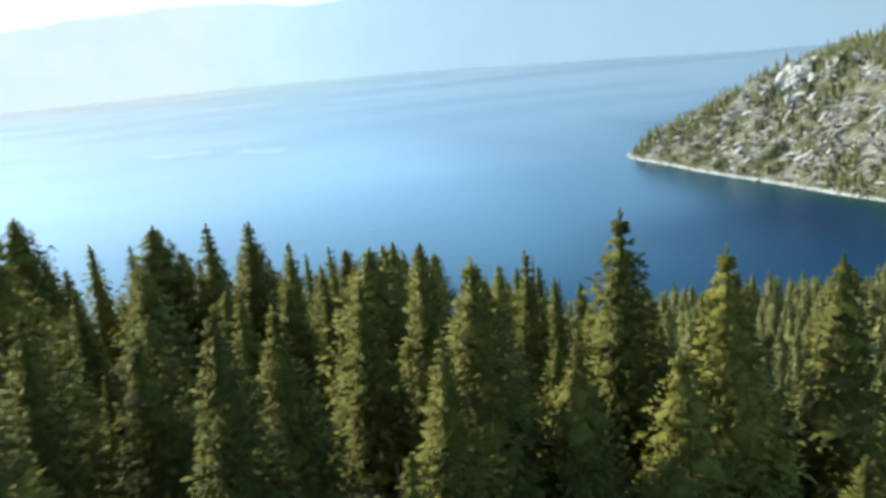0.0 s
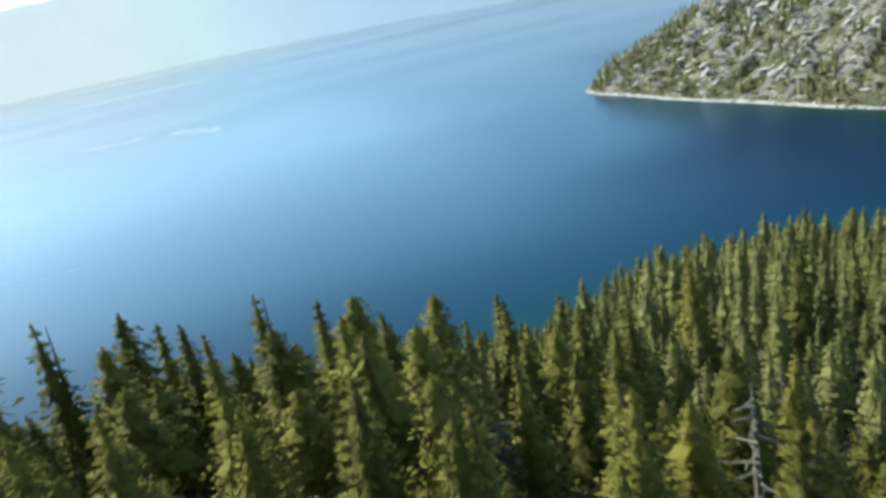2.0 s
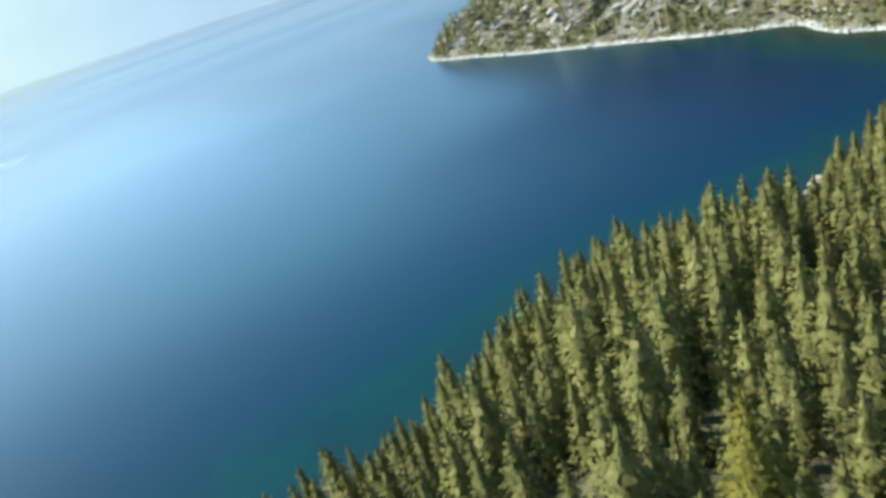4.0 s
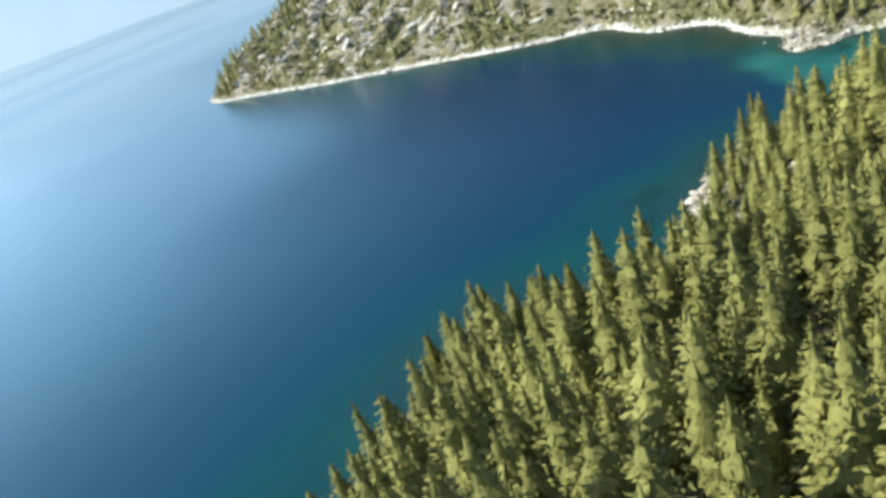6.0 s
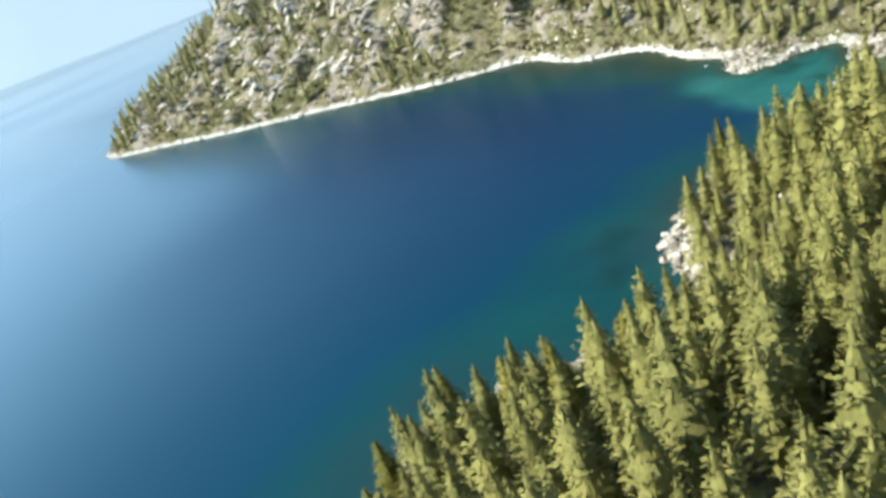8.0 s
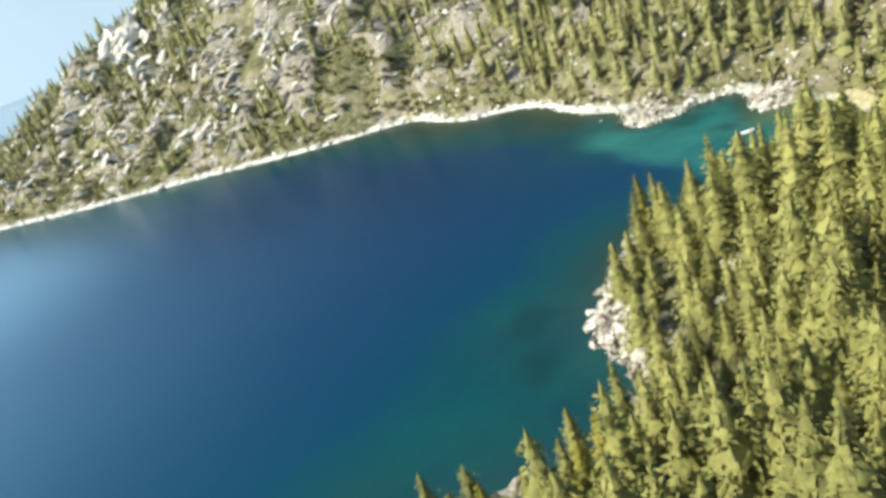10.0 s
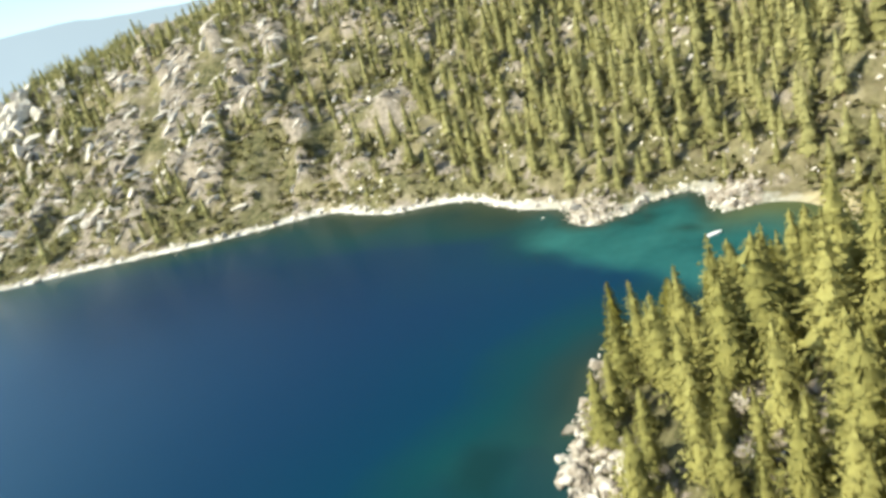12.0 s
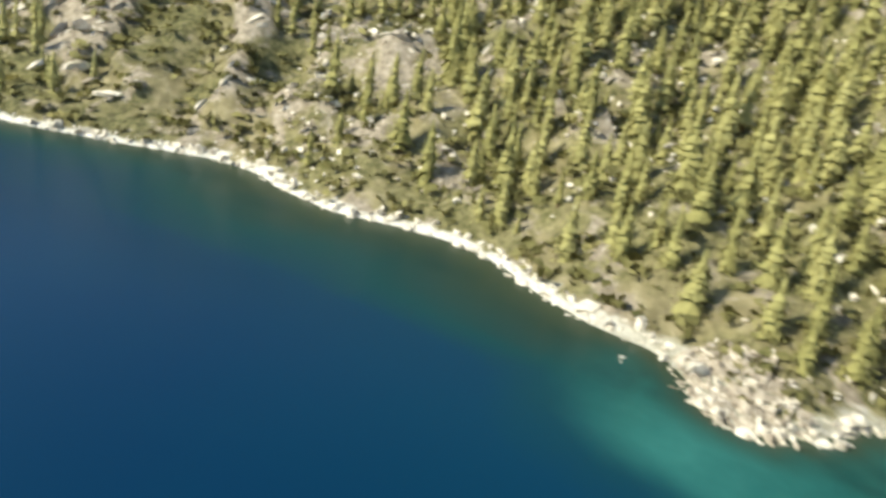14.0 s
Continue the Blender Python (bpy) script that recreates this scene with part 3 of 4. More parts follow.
def massed_trees(name, places, seed, label, tall=12.0, levels=12, boughs=8, tufts=3, size=1.0, slim=1.0, low_edge=False, material=None, taper=0.6, droop=0.30):
    """Many trees as one growth."""
    rng = np.random.default_rng(seed)
    kinds = []
    for k in range(10):
        v, nn = crown_points(rng, 12.0, (2.2 + 1.0 * rng.random()) * slim, levels, boughs, tufts, size, 0.04 + 0.10 * rng.random(), taper + 0.35 * rng.random(), 0.26, droop)
        kinds.append((v / 12.0, nn))
    z = land_height(places[:, 0], places[:, 1])
    verts, normals, tint, stems = [], [], [], []
    near_shore = 0.70 + 0.30 * ease(shore_distance(places[:, 0], places[:, 1]), 3, 20)
    if not low_edge:
        near_shore = np.ones(len(places))
    near_shore = near_shore * np.where(places[:, 0] < 80, np.interp(places[:, 1], [125, 175], [0.70, 1.0]), 1.0)
    for (x, y), g, low in zip(places, z, near_shore):
        v, nn = kinds[rng.integers(10)]
        h = low * tall * float(np.clip(rng.normal(1, 0.24), 0.45, 1.38))
        a = rng.random() * 6.283
        c, s = math.cos(a), math.sin(a)
        w = h * rng.uniform(0.85, 1.2)
        verts.append(np.stack([(v[:, 0] * c - v[:, 1] * s) * w + x, (v[:, 0] * s + v[:, 1] * c) * w + y, v[:, 2] * h + g - 0.1], 1))
        normals.append(np.stack([nn[:, 0] * c - nn[:, 1] * s, nn[:, 0] * s + nn[:, 1] * c, nn[:, 2]], 1))
        patch = 0.5 * float(fbm(np.array([x]), np.array([y]), 0.035, 3)[0])
        tint.append(np.full(len(v), patch + 0.12 + 0.55 * rng.random() if x < 100 else 0.35 + 0.6 * rng.random()))
        for i in range(4):
            b = 1.571 * i
            stems.append((x + math.cos(b) * 0.2, y + math.sin(b) * 0.2, g - 0.6))
        stems.append((x, y, g + h * 0.9))
    verts = np.vstack(verts)
    me = soft_mesh(name, verts, np.vstack(normals), material or FAR_NEEDLES)
    point_values(me, "tint", np.concatenate(tint))
    root = tagged(new(name, me), label, "forest", kind="stuff")
    n = len(places)
    st = np.array([[(5 * j + i, 5 * j + (i + 1) % 4, 5 * j + 4) for i in range(4)] for j in range(n)]).reshape(-1, 3)
    part_of("trunks", mesh_of("trunks", stems, st, BARK), root)
    return root


rest = np.array([p for i, p in enumerate(near) if i not in set(chosen)])
more = scatter(5000, 82, 172, 150, 232, 2.7, lambda x, y, sd, r: (sd > np.where(x < 142, 3, 6)) & (far_side(x, y) < 0.5) & ~open_ground(x, y), 27, [*placed, *map(tuple, rest)])
rest = np.vstack([rest, more])
on_point = (rest[:, 0] > 92) & (rest[:, 1] > 165)
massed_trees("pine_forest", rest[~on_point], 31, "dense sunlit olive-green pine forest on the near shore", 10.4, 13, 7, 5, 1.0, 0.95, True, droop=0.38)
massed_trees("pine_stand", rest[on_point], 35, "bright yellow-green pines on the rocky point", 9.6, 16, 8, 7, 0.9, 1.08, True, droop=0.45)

beyond = scatter(9000, -230, 200, -90, 235, 4.4, lambda x, y, sd, r: (sd > 4) & (far_side(x, y) < 0.5) & (~in_wedge(x, y, 8) | (x < -90)) & (np.hypot(x + 7, y - 37) > 16), 28, [tuple(p) for p in near])
massed_trees("hillside_forest", beyond, 36, "pine forest going on over the hillside", 8.6, 7, 6, 0, 1.3, 1.4)


def far_rule(x, y, sd, r):
    dense = 0.06 + 0.79 * ease(-y, -350, -255) + 0.6 * ease(sd, 74, 102) + 0.75 * ease(y, 490, 525) + fbm(x, y, 0.03, 3) * 0.6 - 0.5 * outcrop(x, y)
    dense = dense * (1 - 0.5 * ease(-y, -330, -290) * ease(-sd, -52, -16))
    return (sd > 4.5) & (far_side(x, y) >= 0.5) & (r < dense) & (sd < 138) & ~open_ground(x, y)


far = scatter(34000, 160, 400, 110, 620, 3.0, far_rule, 22)
by_bay = (far[:, 1] < 310) & (far[:, 0] < 280)
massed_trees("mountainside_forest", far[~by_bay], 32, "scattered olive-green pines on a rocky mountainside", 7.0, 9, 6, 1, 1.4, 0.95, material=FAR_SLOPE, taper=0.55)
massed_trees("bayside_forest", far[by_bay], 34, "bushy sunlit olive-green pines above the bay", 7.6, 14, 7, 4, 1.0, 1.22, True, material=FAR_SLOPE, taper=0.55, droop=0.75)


def shrub_growth(places, seed, label, n=16, low=0.6, high=2.2, leaf=1.0):
    rng = np.random.default_rng(seed)
    z = land_height(places[:, 0], places[:, 1])
    verts, normals, tint = [], [], []
    for (x, y), g in zip(places, z):
        r = rng.uniform(low, high)
        o = rng.normal(size=(n, 3))
        o[:, 2] = np.abs(o[:, 2]) * 0.7 + 0.15
        b = np.array([x, y, g - 0.1]) + rng.normal(size=(n, 3)) * np.array([0.5, 0.5, 0.05]) * r
        ln = leaf * r * rng.uniform(0.6, 1.1, n)
        v, nn = blades(b, o, ln, ln * 0.8, rng)
        nn = nn * np.array([0.6, 0.6, 1]) + np.array([0, 0, 0.5])
        verts.append(v)
        normals.append(nn / np.linalg.norm(nn, axis=1, keepdims=True))
        tint.append(np.full(4 * n, rng.random()))
    verts = np.vstack(verts)
    me = soft_mesh("shrubs", verts, np.vstack(normals), SHRUB)
    point_values(me, "tint", np.concatenate(tint))
    return tagged(new("shrubs", me), label, "shrubs", kind="stuff")


bush = scatter(22000, 160, 400, 150, 600, 1.7, lambda x, y, sd, r: (sd > 3) & (far_side(x, y) > 0.5) & (sd < 120) & (fbm(x, y, 0.06, 3) + 0.25 * r > -0.05 - 0.3 * ease(-sd, -34, -8)), 23)
shrub_growth(bush, 33, "low olive and tan scrub between boulders on the mountainside")
under = scatter(5000, -70, 75, 48, 120, 1.2, lambda x, y, sd, r: in_wedge(x, y, 6) & (fbm(x, y, 0.09, 3) + 0.4 * r > -0.1), 37)
shrub_growth(under, 38, "dull green undergrowth on the forest floor between pines", 40, 0.5, 1.2, 0.42)


# ---- rocks ----
def rock_shape(rng, flat=0.7, detail=2):
    bm = bmesh.new()
    bmesh.ops.create_icosphere(bm, subdivisions=detail, radius=1.0)
    v = np.array([p.co[:] for p in bm.verts])
    f = np.array([[p.index for p in face.verts] for face in bm.faces])
    bm.free()
    for k in range(7):
        d = rng.normal(size=3)
        d /= np.linalg.norm(d)
        cut = rng.uniform(0.22, 0.6)
        over = v @ d - cut
        v = v - np.outer(np.maximum(over, 0), d)
    v *= np.array([1.25, rng.uniform(0.6, 1.0), flat * rng.uniform(0.8, 1.3)])
    return v + rng.normal(size=v.shape) * 0.03, f


ROCKS = [rock_shape(np.random.default_rng(60 + k)) for k in range(8)]
SMALL_ROCKS = [rock_shape(np.random.default_rng(60 + k), detail=1) for k in range(8)]


def rock_field(name, places, sizes, material, label, seed, sink=0.3, base=None, ledge=None):
    rng = np.random.default_rng(seed)
    z = land_height(places[:, 0], places[:, 1]) if base is None else base
    verts, faces, at = [], [], 0
    lie = np.zeros(len(places)) if ledge is None else math.atan2(ledge[1], ledge[0]) + rng.normal(size=len(places)) * 0.3
    dx, dy = 2 * np.cos(lie), 2 * np.sin(lie)
    rises = dx * 0 if ledge is None else land_height(places[:, 0] + dx, places[:, 1] + dy) - land_height(places[:, 0] - dx, places[:, 1] - dy)
    for (x, y), g, s, a, rise in zip(places, z, sizes, lie, rises):
        v, f = SMALL_ROCKS[rng.integers(8)]
        m = np.array(Euler((rng.normal() * 0.3, rng.normal() * 0.3, rng.random() * 6.28)).to_matrix())
        w = (v * s) @ m.T
        if ledge:
            # a long slab that follows the fall of the slope
            long = np.array([4 * math.cos(a), 4 * math.sin(a), rise])
            long /= np.linalg.norm(long)
            across = np.cross((0, 0, 1.0), long)
            across /= np.linalg.norm(across)
            up = np.cross(long, across)
            w = (v * np.array([1.5, 0.62, 0.7]) * s * rng.uniform(0.7, 1.4)) @ np.stack([long, across, up])
        verts.append(w + np.array([x, y, max(g, -0.4) + s * (0.45 - sink)]))
        faces.append(f + at)
        at += len(v)
    me = mesh_of(name, np.vstack(verts), np.vstack(faces), material)
    return tagged(new(name, me), label, "rocks", kind="stuff")


def along_shore(i0, i1, step, width, seed):
    rng = np.random.default_rng(seed)
    out = []
    for a, b in zip(COAST[i0:i1], COAST[i0 + 1:i1 + 1]):
        n = max(1, int(np.linalg.norm(b - a) / step))
        t = rng.random(n)
        p = a + np.outer(t, b - a)
        side = np.array([b[1] - a[1], a[0] - b[0]]) / np.linalg.norm(b - a)
        out.append(p + np.outer(rng.uniform(-0.3, 1, n) * width, side))
    return np.vstack(out)


band = along_shore(32, 65, 0.30, 2.4, 71)
rock_field("shoreline_rocks", band, np.random.default_rng(72).gamma(2.2, 0.16, len(band)) + 0.15, PALE, "sun-bleached granite boulders along the waterline", 73)
near_band = along_shore(5, 29, 0.5, 2.6, 74)
rock_field("bank_rocks", near_band, np.random.default_rng(75).gamma(2.0, 0.22, len(near_band)) + 0.2, GRANITE, "grey granite boulders along the wooded bank", 76)

slope = scatter(14000, 158, 420, 120, 640, 1.9, lambda x, y, sd, r: (sd > 4) & (far_side(x, y) > 0.5) & (sd < 130) & (outcrop(x, y) + 0.35 * r > 0.45), 24)
rock_field("mountainside_boulders", slope, np.minimum(np.random.default_rng(77).gamma(1.6, 0.34, len(slope)) + 0.3, np.interp(slope[:, 1], [290, 330], [0.75, 1.5])) * (1 + 0.7 * ease(slope[:, 1], 300, 400)), GRANITE, "tan and grey granite boulders strewn over the mountainside", 78, ledge=(0.80, -0.60))
ledges = scatter(16000, 158, 420, 150, 640, 2.6, lambda x, y, sd, r: (sd > 5) & (far_side(x, y) > 0.5) & (sd < 120) & (outcrop(x, y) + 0.5 * r + 0.25 * ease(y, 280, 400) > 0.66), 26)
rock_field("pale_ledges", ledges, np.minimum(np.random.default_rng(83).gamma(1.8, 0.3, len(ledges)) + 0.3, np.interp(ledges[:, 1], [290, 330], [0.6, 1.25])) * (1 + 0.8 * ease(ledges[:, 1], 300, 400)), PALE, "cream-white granite blocks scattered down the mountainside", 84, ledge=(0.80, -0.60))
blocks = scatter(9000, 184, 300, 170, 335, 1.5, lambda x, y, sd, r: (sd > 3) & (far_side(x, y) > 0.5) & (sd < 95) & (fbm(x, y, 0.07, 3) + 0.35 * r > 0.12), 39)
rock_field("bayside_rocks", blocks, np.minimum(np.random.default_rng(85).gamma(1.6, 0.2, len(blocks)) + 0.25, 1.1), PALE, "small cream granite blocks between the bayside pines", 86)
hill = scatter(1200, -90, 150, 16, 200, 4.0, lambda x, y, sd, r: (sd > 6) & (far_side(x, y) < 0.5) & (fbm(x, y, 0.06, 3) > 0.0), 25)
rock_field("hillside_boulders", hill, np.random.default_rng(79).gamma(2.0, 0.45, len(hill)) + 0.35, GRANITE, "pale granite boulders on the forest floor", 80)


# ---- boulders of the rocky points, one by one ----
def boulder_meshes(material):
    return [mesh_of("boulder", v, f, material) for v, f in ROCKS]


PALE_ROCKS, GREY_ROCKS = boulder_meshes(PALE), boulder_meshes(GRANITE)


def boulder(x, y, size, pale, label, group, rng, lift=0.0):
    z = max(float(land_height(np.array([x]), np.array([y]))[0]), -0.3)
    ob = new("boulder", (PALE_ROCKS if pale else GREY_ROCKS)[int(rng.integers(8))])
    ob.matrix_world = pose(x, y, z + size * 0.18 + lift, rng.normal() * 16, rng.normal() * 16, rng.random() * 360) @ Matrix.Diagonal(
        (size, size * rng.uniform(0.8, 1.1), size * rng.uniform(0.8, 1.15), 1))
    return tagged(ob, label, "boulder", group)


def boulder_patch(cx, cy, rx, ry, turn, count, low, high, pale, label, group, seed):
    rng = np.random.default_rng(seed)
    c, s = math.cos(radians(turn)), math.sin(radians(turn))
    for k in range(count):
        a, r = rng.random() * 6.283, math.sqrt(rng.random())
        u, v = math.cos(a) * r * rx, math.sin(a) * r * ry
        boulder(cx + u * c - v * s, cy + u * s + v * c, rng.uniform(low, high) ** 1.0, rng.random() < pale, label, group, rng)


boulder_patch(124, 218.6, 6, 3.3, 40, 110, 0.22, 0.85, 0.7, "jagged pale granite boulder on the rocky point", "boulders on the rocky point", 91)
boulder_patch(117.5, 212.5, 5, 3.0, 60, 42, 0.22, 0.8, 0.6, "pale pinkish granite boulder below the pines", "boulders on the rocky point", 92)
boulder_patch(131, 223.2, 5, 1.5, 0, 18, 0.35, 0.9, 0.9, "bleached boulder at the waterline", "boulders on the rocky point", 93)
boulder_patch(127.5, 206, 5, 3.0, 20, 34, 0.3, 0.95, 0.5, "grey-pink granite boulder in a forest clearing", "boulders in the clearing", 94)
boulder_patch(126, 199.5, 3, 2.5, 0, 8, 0.4, 1.0, 0.3, "grey-pink granite boulder in a forest clearing", "boulders in the clearing", 95)
boulder_patch(195, 238.5, 6.5, 4.2, 25, 56, 0.3, 0.85, 0.5, "pale granite boulder on the small headland", "boulders on the headland", 96)
boulder_patch(192.6, 214.6, 5, 3, 30, 36, 0.25, 0.75, 0.5, "pale granite boulder on the cove's outcrop", "boulders round the cove", 97)
boulder_patch(161.5, 206.5, 2.5, 1.2, -60, 8, 0.35, 0.75, 0.9, "bleached rock standing in the shallows", "boulders round the cove", 98)
boulder_patch(195.7, 247.8, 0.8, 0.6, 0, 4, 0.35, 0.6, 1.0, "bleached rock just above the water", "boulders off the headland", 99)
boulder_patch(146.2, 224.8, 1.8, 0.7, 0, 5, 0.35, 0.8, 1.0, "bleached boulder at the waterline", "boulders on the rocky point", 100)


boulder_patch(-23.8, 73.8, 3.8, 2.0, 20, 18, 0.25, 0.8, 0.5, "pale granite boulder on the forest floor", "boulders under the pines", 101)
boulder_patch(-2.0, 66.3, 3.4, 1.5, 0, 18, 0.25, 0.75, 0.8, "pale granite boulder on the forest floor", "boulders under the pines", 102)
boulder_patch(-11.4, 64.1, 2.8, 1.4, -10, 10, 0.2, 0.6, 0.5, "pale granite boulder on the forest floor", "boulders under the pines", 103)
boulder_patch(8.2, 75.5, 2.0, 1.4, 0, 6, 0.25, 0.6, 0.5, "pale granite boulder on the forest floor", "boulders under the pines", 104)


def rubble(cx, cy, rx, ry, turn, count, label, seed, material=GRANITE):
    rng = np.random.default_rng(seed)
    a, r = rng.random(count) * 6.283, np.sqrt(rng.random(count))
    u, v = np.cos(a) * r * rx, np.sin(a) * r * ry
    c, s = math.cos(radians(turn)), math.sin(radians(turn))
    p = np.stack([cx + u * c - v * s, cy + u * s + v * c], 1)
    p = p[shore_distance(p[:, 0], p[:, 1]) > -1.5]
    rock_field("rubble", p, rng.gamma(2.0, 0.16, len(p)) + 0.14, material, label, seed + 1)


rubble(122, 216.5, 8, 4.6, 50, 330, "small broken granite rubble between boulders of the rocky point", 160)
rubble(127, 204.5, 6, 4, 20, 160, "small broken granite rubble in a forest clearing", 162)
rubble(195, 238.5, 7.5, 5, 25, 330, "small pinkish granite rubble on the small headland", 164)
rubble(193.2, 214.4, 5.6, 3.6, 30, 260, "small pinkish granite rubble round the cove", 166)


def stick(a, b, r0, r1, rng, sides=6):
    """A tapered, slightly crooked limb from a to b."""
    a, b = np.array(a, float), np.array(b, float)
    d = (b - a) / np.linalg.norm(b - a)
    u = np.cross(d, (0.3, 0.2, 0.93))
    u /= np.linalg.norm(u)
    w = np.cross(d, u)
    rings = []
    for j, f in enumerate((0.0, 0.35, 0.7, 1.0)):
        c = a + (b - a) * f + (rng.normal(size=3) * 0.03 * np.linalg.norm(b - a) * (0 < j < 3))
        r = r0 + (r1 - r0) * f
        rings.append(np.array([c + (u * math.cos(6.283 * i / sides) + w * math.sin(6.283 * i / sides)) * r for i in range(sides)]))
    k = sides
    verts = np.vstack(rings)
    faces = [(j * k + i, j * k + (i + 1) % k, (j + 1) * k + (i + 1) % k, (j + 1) * k + i) for j in range(3) for i in range(k)]
    return verts, np.array(faces)


def weathered_wood():
    n = Nodes("weathered_wood")
    c = n.ramp(n.noise(2.5, 6, 0.65, stretch=(2, 2, 0.6)), [(0.3, (0.14, 0.115, 0.08)), (0.55, (0.28, 0.24, 0.17)), (0.75, (0.42, 0.37, 0.28))])
    n.bump(n.noise(5.0, 5, 0.6), 0.6, 0.05)
    return n.done(c, 0.9, 0.2)


DEADWOOD = weathered_wood()


def dead_tree(x, y, h, seed):
    rng = np.random.default_rng(seed)
    root = tagged(new("dead_tree"), "bare bleached dead pine with short broken limbs", "tree")
    v, f = stick((0, 0, -0.6), (0.2, 0.1, h), 0.26, 0.04, rng, 8)
    part_of("trunk", mesh_of("trunk", v, f, DEADWOOD, True), root)
    for k in range(22):
        z = h * (0.3 + 0.66 * k / 22)
        a = rng.random() * 6.283
        r = (2.4 * (1 - k / 26)) * rng.uniform(0.5, 1.1)
        v, f = stick((0.2 * z / h, 0.1 * z / h, z), (math.cos(a) * r, math.sin(a) * r, z + r * rng.uniform(-0.35, 0.15)), 0.06, 0.015, rng, 5)
        part_of("branch", mesh_of("branch", v, f, DEADWOOD, True), root)
    root.matrix_world = pose(x, y, float(land_height(np.array([x]), np.array([y]))[0]), 2, -2, rng.random() * 360)


dead_tree(24.4, 112.6, 9.8, 130)
dead_tree(7.0, 88.0, 9.1, 131)
dead_tree(-17.5, 80.3, 6.3, 132)


def fallen_log(x, y, length, turn, seed):
    rng = np.random.default_rng(seed)
    ends = [(x + s * math.cos(radians(turn)) * length / 2, y + s * math.sin(radians(turn)) * length / 2) for s in (-1, 1)]
    z = [float(land_height(np.array([p]), np.array([q]))[0]) + 0.35 for p, q in ends]
    v, f = stick((*ends[0], z[0]), (*ends[1], z[1]), 0.28, 0.16, rng, 8)
    tagged(new("fallen_log", mesh_of("fallen_log", v, f, DEADWOOD, True)), "pale weathered log lying on the forest floor", "log", "fallen logs")


fallen_log(-11.1, 63.4, 4.8, 5, 140)
fallen_log(-9.9, 57.9, 4.1, -8, 141)
fallen_log(-0.2, 65.6, 3.4, 15, 142)
fallen_log(-23.5, 70.9, 4.1, 20, 143)


def foam(points, width, seed):
    """A loose streak of foam on the open lake."""
    rng = np.random.default_rng(seed)
    verts, faces = [], []
    a, b = np.array(points[0]), np.array(points[1])
    d = (b - a) / np.linalg.norm(b - a)
    w = np.array([-d[1], d[0]])
    for k in range(240):
        f = rng.random()
        c = a + (b - a) * f + w * rng.normal() * width * (0.4 + math.sin(3.14 * f))
        ln, wd = rng.uniform(1.0, 4.2), rng.uniform(0.2, 0.65)
        i = len(verts)
        for p in (-d * ln, w * wd, d * ln, -w * wd):
            q = c + p * rng.uniform(0.7, 1.2)
            verts.append((q[0], q[1], 0.02 + 0.004 * (k % 6)))
        faces.append((i, i + 3, i + 2, i + 1))
    me = mesh_of("lake_foam", verts, faces, FOAM)
    return tagged(new("lake_foam", me), "white wind streak of foam on the open lake", "foam", kind="stuff")


FOAM = Nodes("foam").done((0.88, 0.90, 0.92), 0.8, 0.2)
foam([(-213, 914), (-150, 892)], 12, 150)
foam([(-114, 880), (-72, 815)], 9, 151)


def cliff_thing(x, y, wide, tall, count, low, high, label, seed):
    """Bare slabs leaning on one another up the slope."""
    rng = np.random.default_rng(seed)
    root = tagged(new("granite_cliff"), label, "cliff", "bare cliffs")
    base = float(land_height(np.array([x]), np.array([y]))[0])
    root.matrix_world = pose(x, y, base)
    for k in range(count):
        v, f = ROCKS[k % 8]
        u, w = rng.uniform(-wide, wide), rng.uniform(-tall, tall)
        p, q = 0.86 * w - 0.5 * u, 0.5 * w + 0.86 * u
        g = float(land_height(np.array([x + p]), np.array([y + q]))[0]) - base
        m = np.array((pose(p, q, g + rng.uniform(0.2, 2.2), rng.normal() * 16, -34 + rng.normal() * 14, rng.normal() * 35)
                      @ Matrix.Diagonal((rng.uniform(low, high), rng.uniform(low, high) * 0.9, rng.uniform(low, high) * 0.8, 1))))
        part_of("slab", mesh_of("slab", v @ m[:3, :3].T + m[:3, 3], f, PALE), root)


cliff_thing(268, 483, 7, 9, 44, 3.2, 6.4, "bare white granite cliff high on the mountainside", 120)
cliff_thing(252, 452, 5, 9, 14, 2.0, 3.8, "broken pale granite ledges below the white cliff", 121)
cliff_thing(282, 470, 7, 9, 14, 2.2, 4.2, "shattered grey-white granite ledge on the mountainside", 122)


# ---- the boat in the cove ----
def plain(name, colour, rough, metal=0.0):
    n = Nodes(name)
    n.bsdf.inputs["Metallic"].default_value = metal
    c = n.mix(n.math("MULTIPLY", n.noise(3.0, 5), 0.3), colour, tuple(0.8 * v for v in colour))
    return n.done(c, rough, 0.5)


def loft(rings, close=True):
    """Skin over rings of equal length."""
    k = len(rings[0])
    verts = np.vstack(rings)
    faces = [(j * k + i, j * k + (i + 1) % k, (j + 1) * k + (i + 1) % k, (j + 1) * k + i) for j in range(len(rings) - 1) for i in range(k if close else k - 1)]
    return verts, np.array(faces)


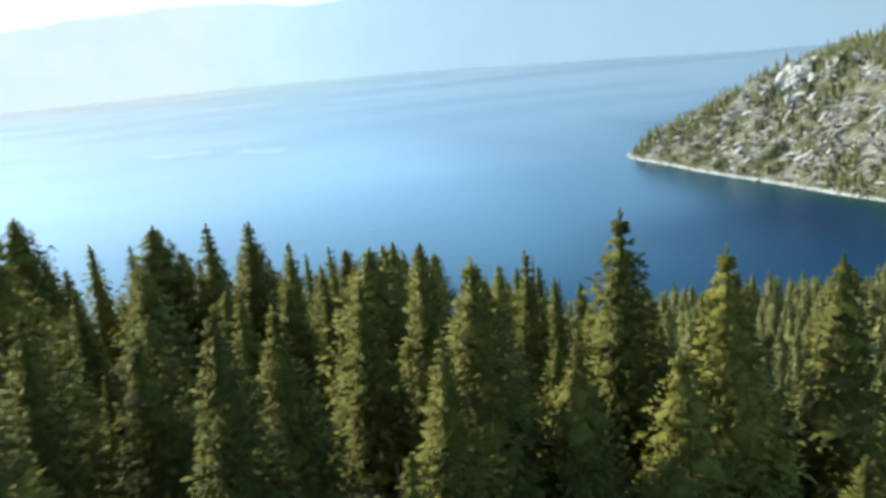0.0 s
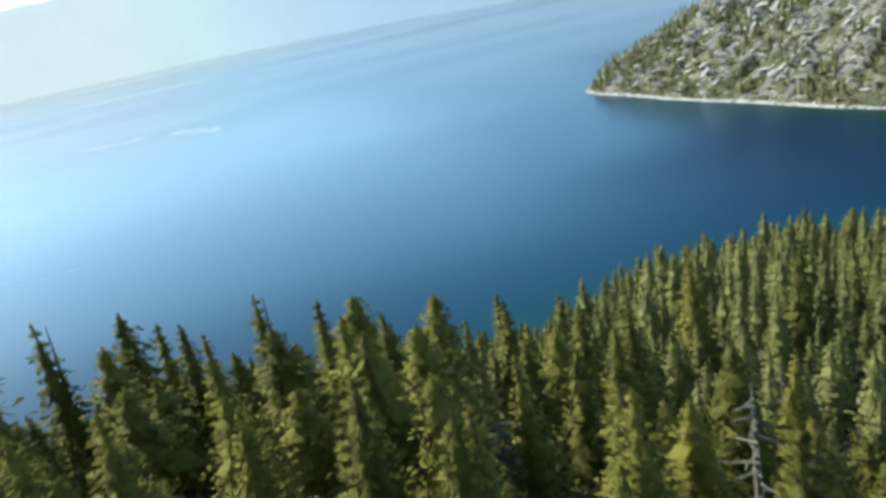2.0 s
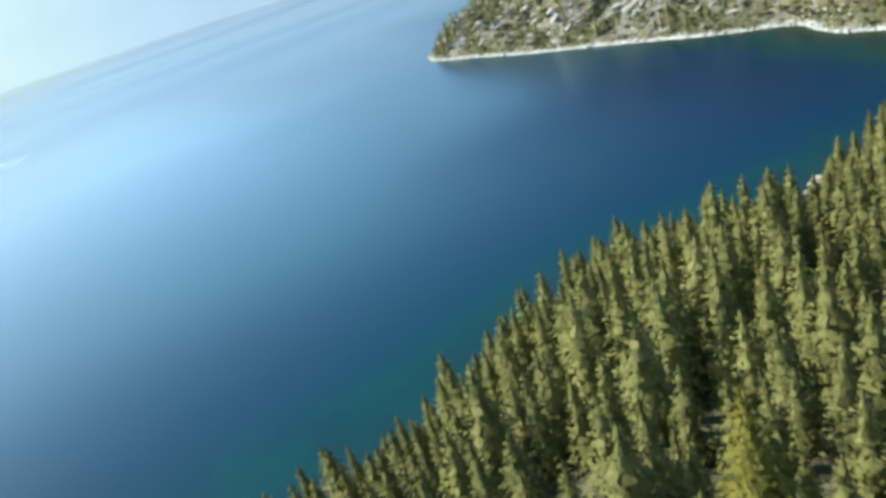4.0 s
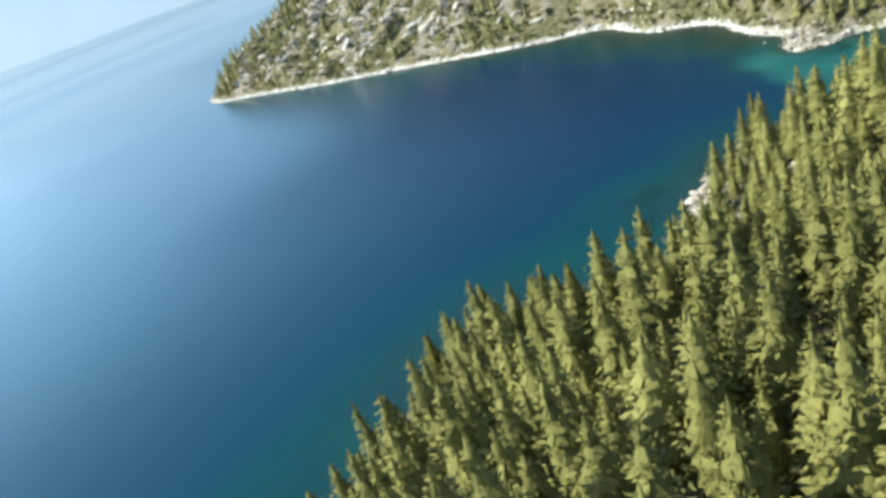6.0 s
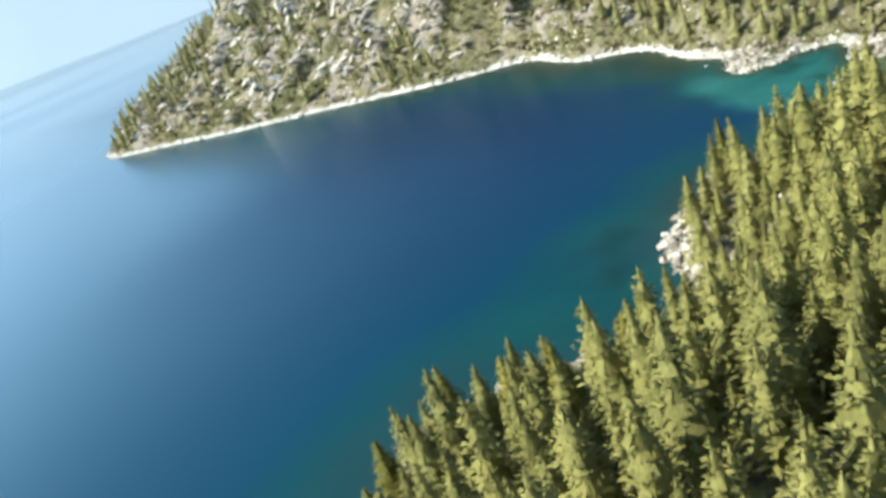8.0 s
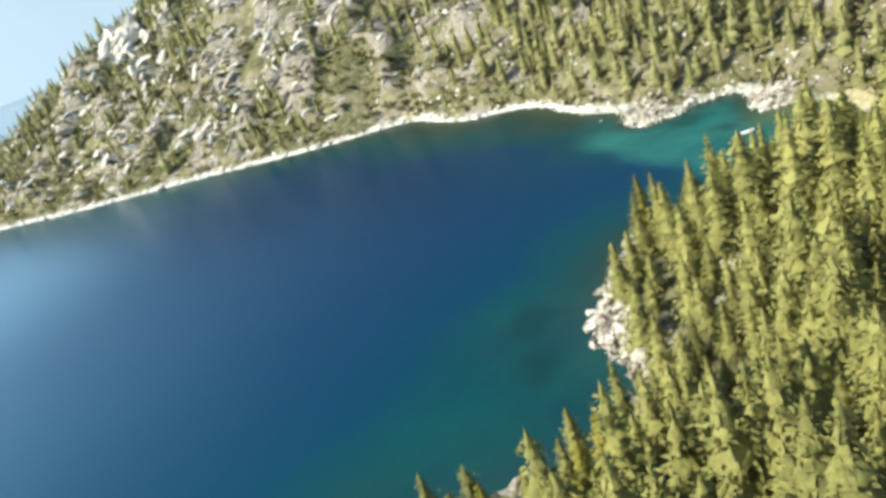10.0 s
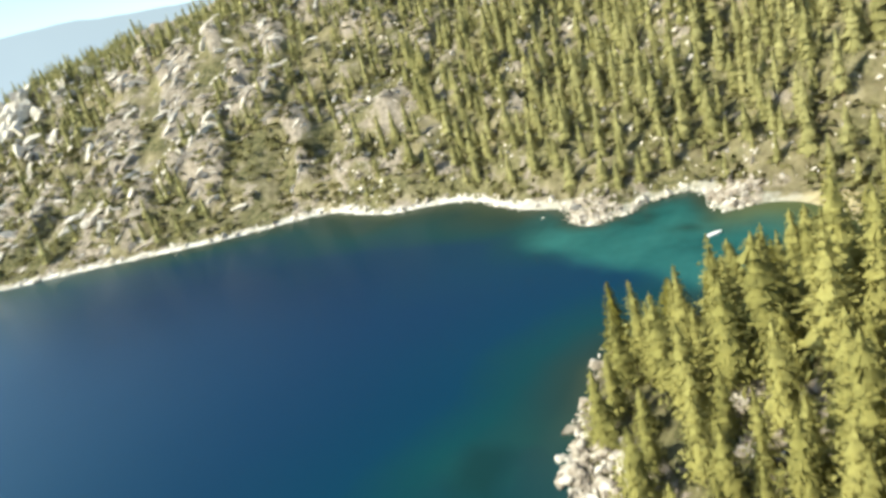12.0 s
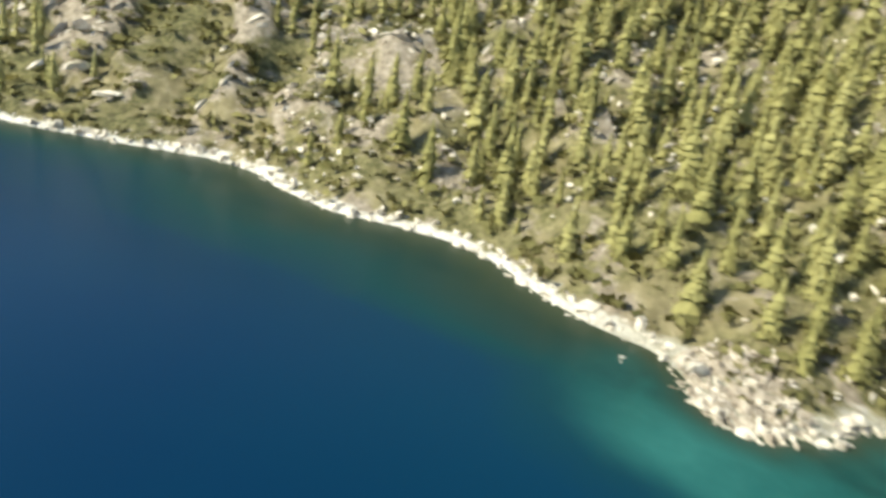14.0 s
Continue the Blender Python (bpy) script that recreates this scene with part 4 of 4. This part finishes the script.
def box_mesh(name, x0, x1, y0, y1, z0, z1, material, bevel=0.03):
    bm = bmesh.new()
    bmesh.ops.create_cube(bm, size=1)
    for v in bm.verts:
        v.co = Vector(((x0 + x1) / 2 + v.co.x * (x1 - x0), (y0 + y1) / 2 + v.co.y * (y1 - y0), (z0 + z1) / 2 + v.co.z * (z1 - z0)))
    bmesh.ops.bevel(bm, geom=bm.edges[:], offset=bevel, segments=2, affect="EDGES")
    me = bpy.data.meshes.new(name)
    bm.to_mesh(me)
    bm.free()
    me.materials.append(material)
    return me


def motor_boat():
    white, grey, dark = plain("gelcoat", (0.80, 0.80, 0.78), 0.3), plain("deck_vinyl", (0.55, 0.52, 0.47), 0.7), plain("engine_cowl", (0.05, 0.05, 0.055), 0.4)
    root = tagged(new("motor_boat"), "small open white motor boat moored in the cove", "boat")
    rings = []
    for f in np.linspace(0, 1, 9):
        x = -2.1 + 4.4 * f
        w = 0.85 * (1 - max(0, (f - 0.45) / 0.55) ** 2.2) + 0.02
        top = 0.55 + 0.25 * f ** 2
        keel = -0.25 + 0.45 * max(0, (f - 0.6) / 0.4) ** 2
        rings.append(np.array([(x, -w, top), (x, -w * 0.9, 0.1), (x, 0, keel), (x, w * 0.9, 0.1), (x, w, top), (x, w * 0.86, top), (x, 0, 0.18), (x, -w * 0.86, top)]))
    v, f = loft(rings)
    hull = part_of("hull", mesh_of("hull", v, f, white), root)
    part_of("transom", box_mesh("transom", -2.16, -2.06, -0.8, 0.8, -0.1, 0.55, white), root)
    part_of("foredeck", box_mesh("foredeck", 0.7, 1.5, -0.5, 0.5, 0.56, 0.64, white), root)
    for x in (-1.3, -0.3):
        part_of("seat", box_mesh("seat", x - 0.22, x + 0.22, -0.68, 0.68, 0.36, 0.48, grey), root, "grey vinyl bench")
    part_of("windscreen", box_mesh("windscreen", 0.55, 0.60, -0.6, 0.6, 0.56, 0.95, grey, 0.015), root)
    part_of("outboard_motor", box_mesh("outboard_motor", -2.5, -2.17, -0.18, 0.18, -0.1, 0.85, dark, 0.07), root, "black outboard motor")
    root.matrix_world = pose(178.3, 216.0, 0.02, 0, 0, -56) @ Matrix.Scale(0.5, 4)


motor_boat()
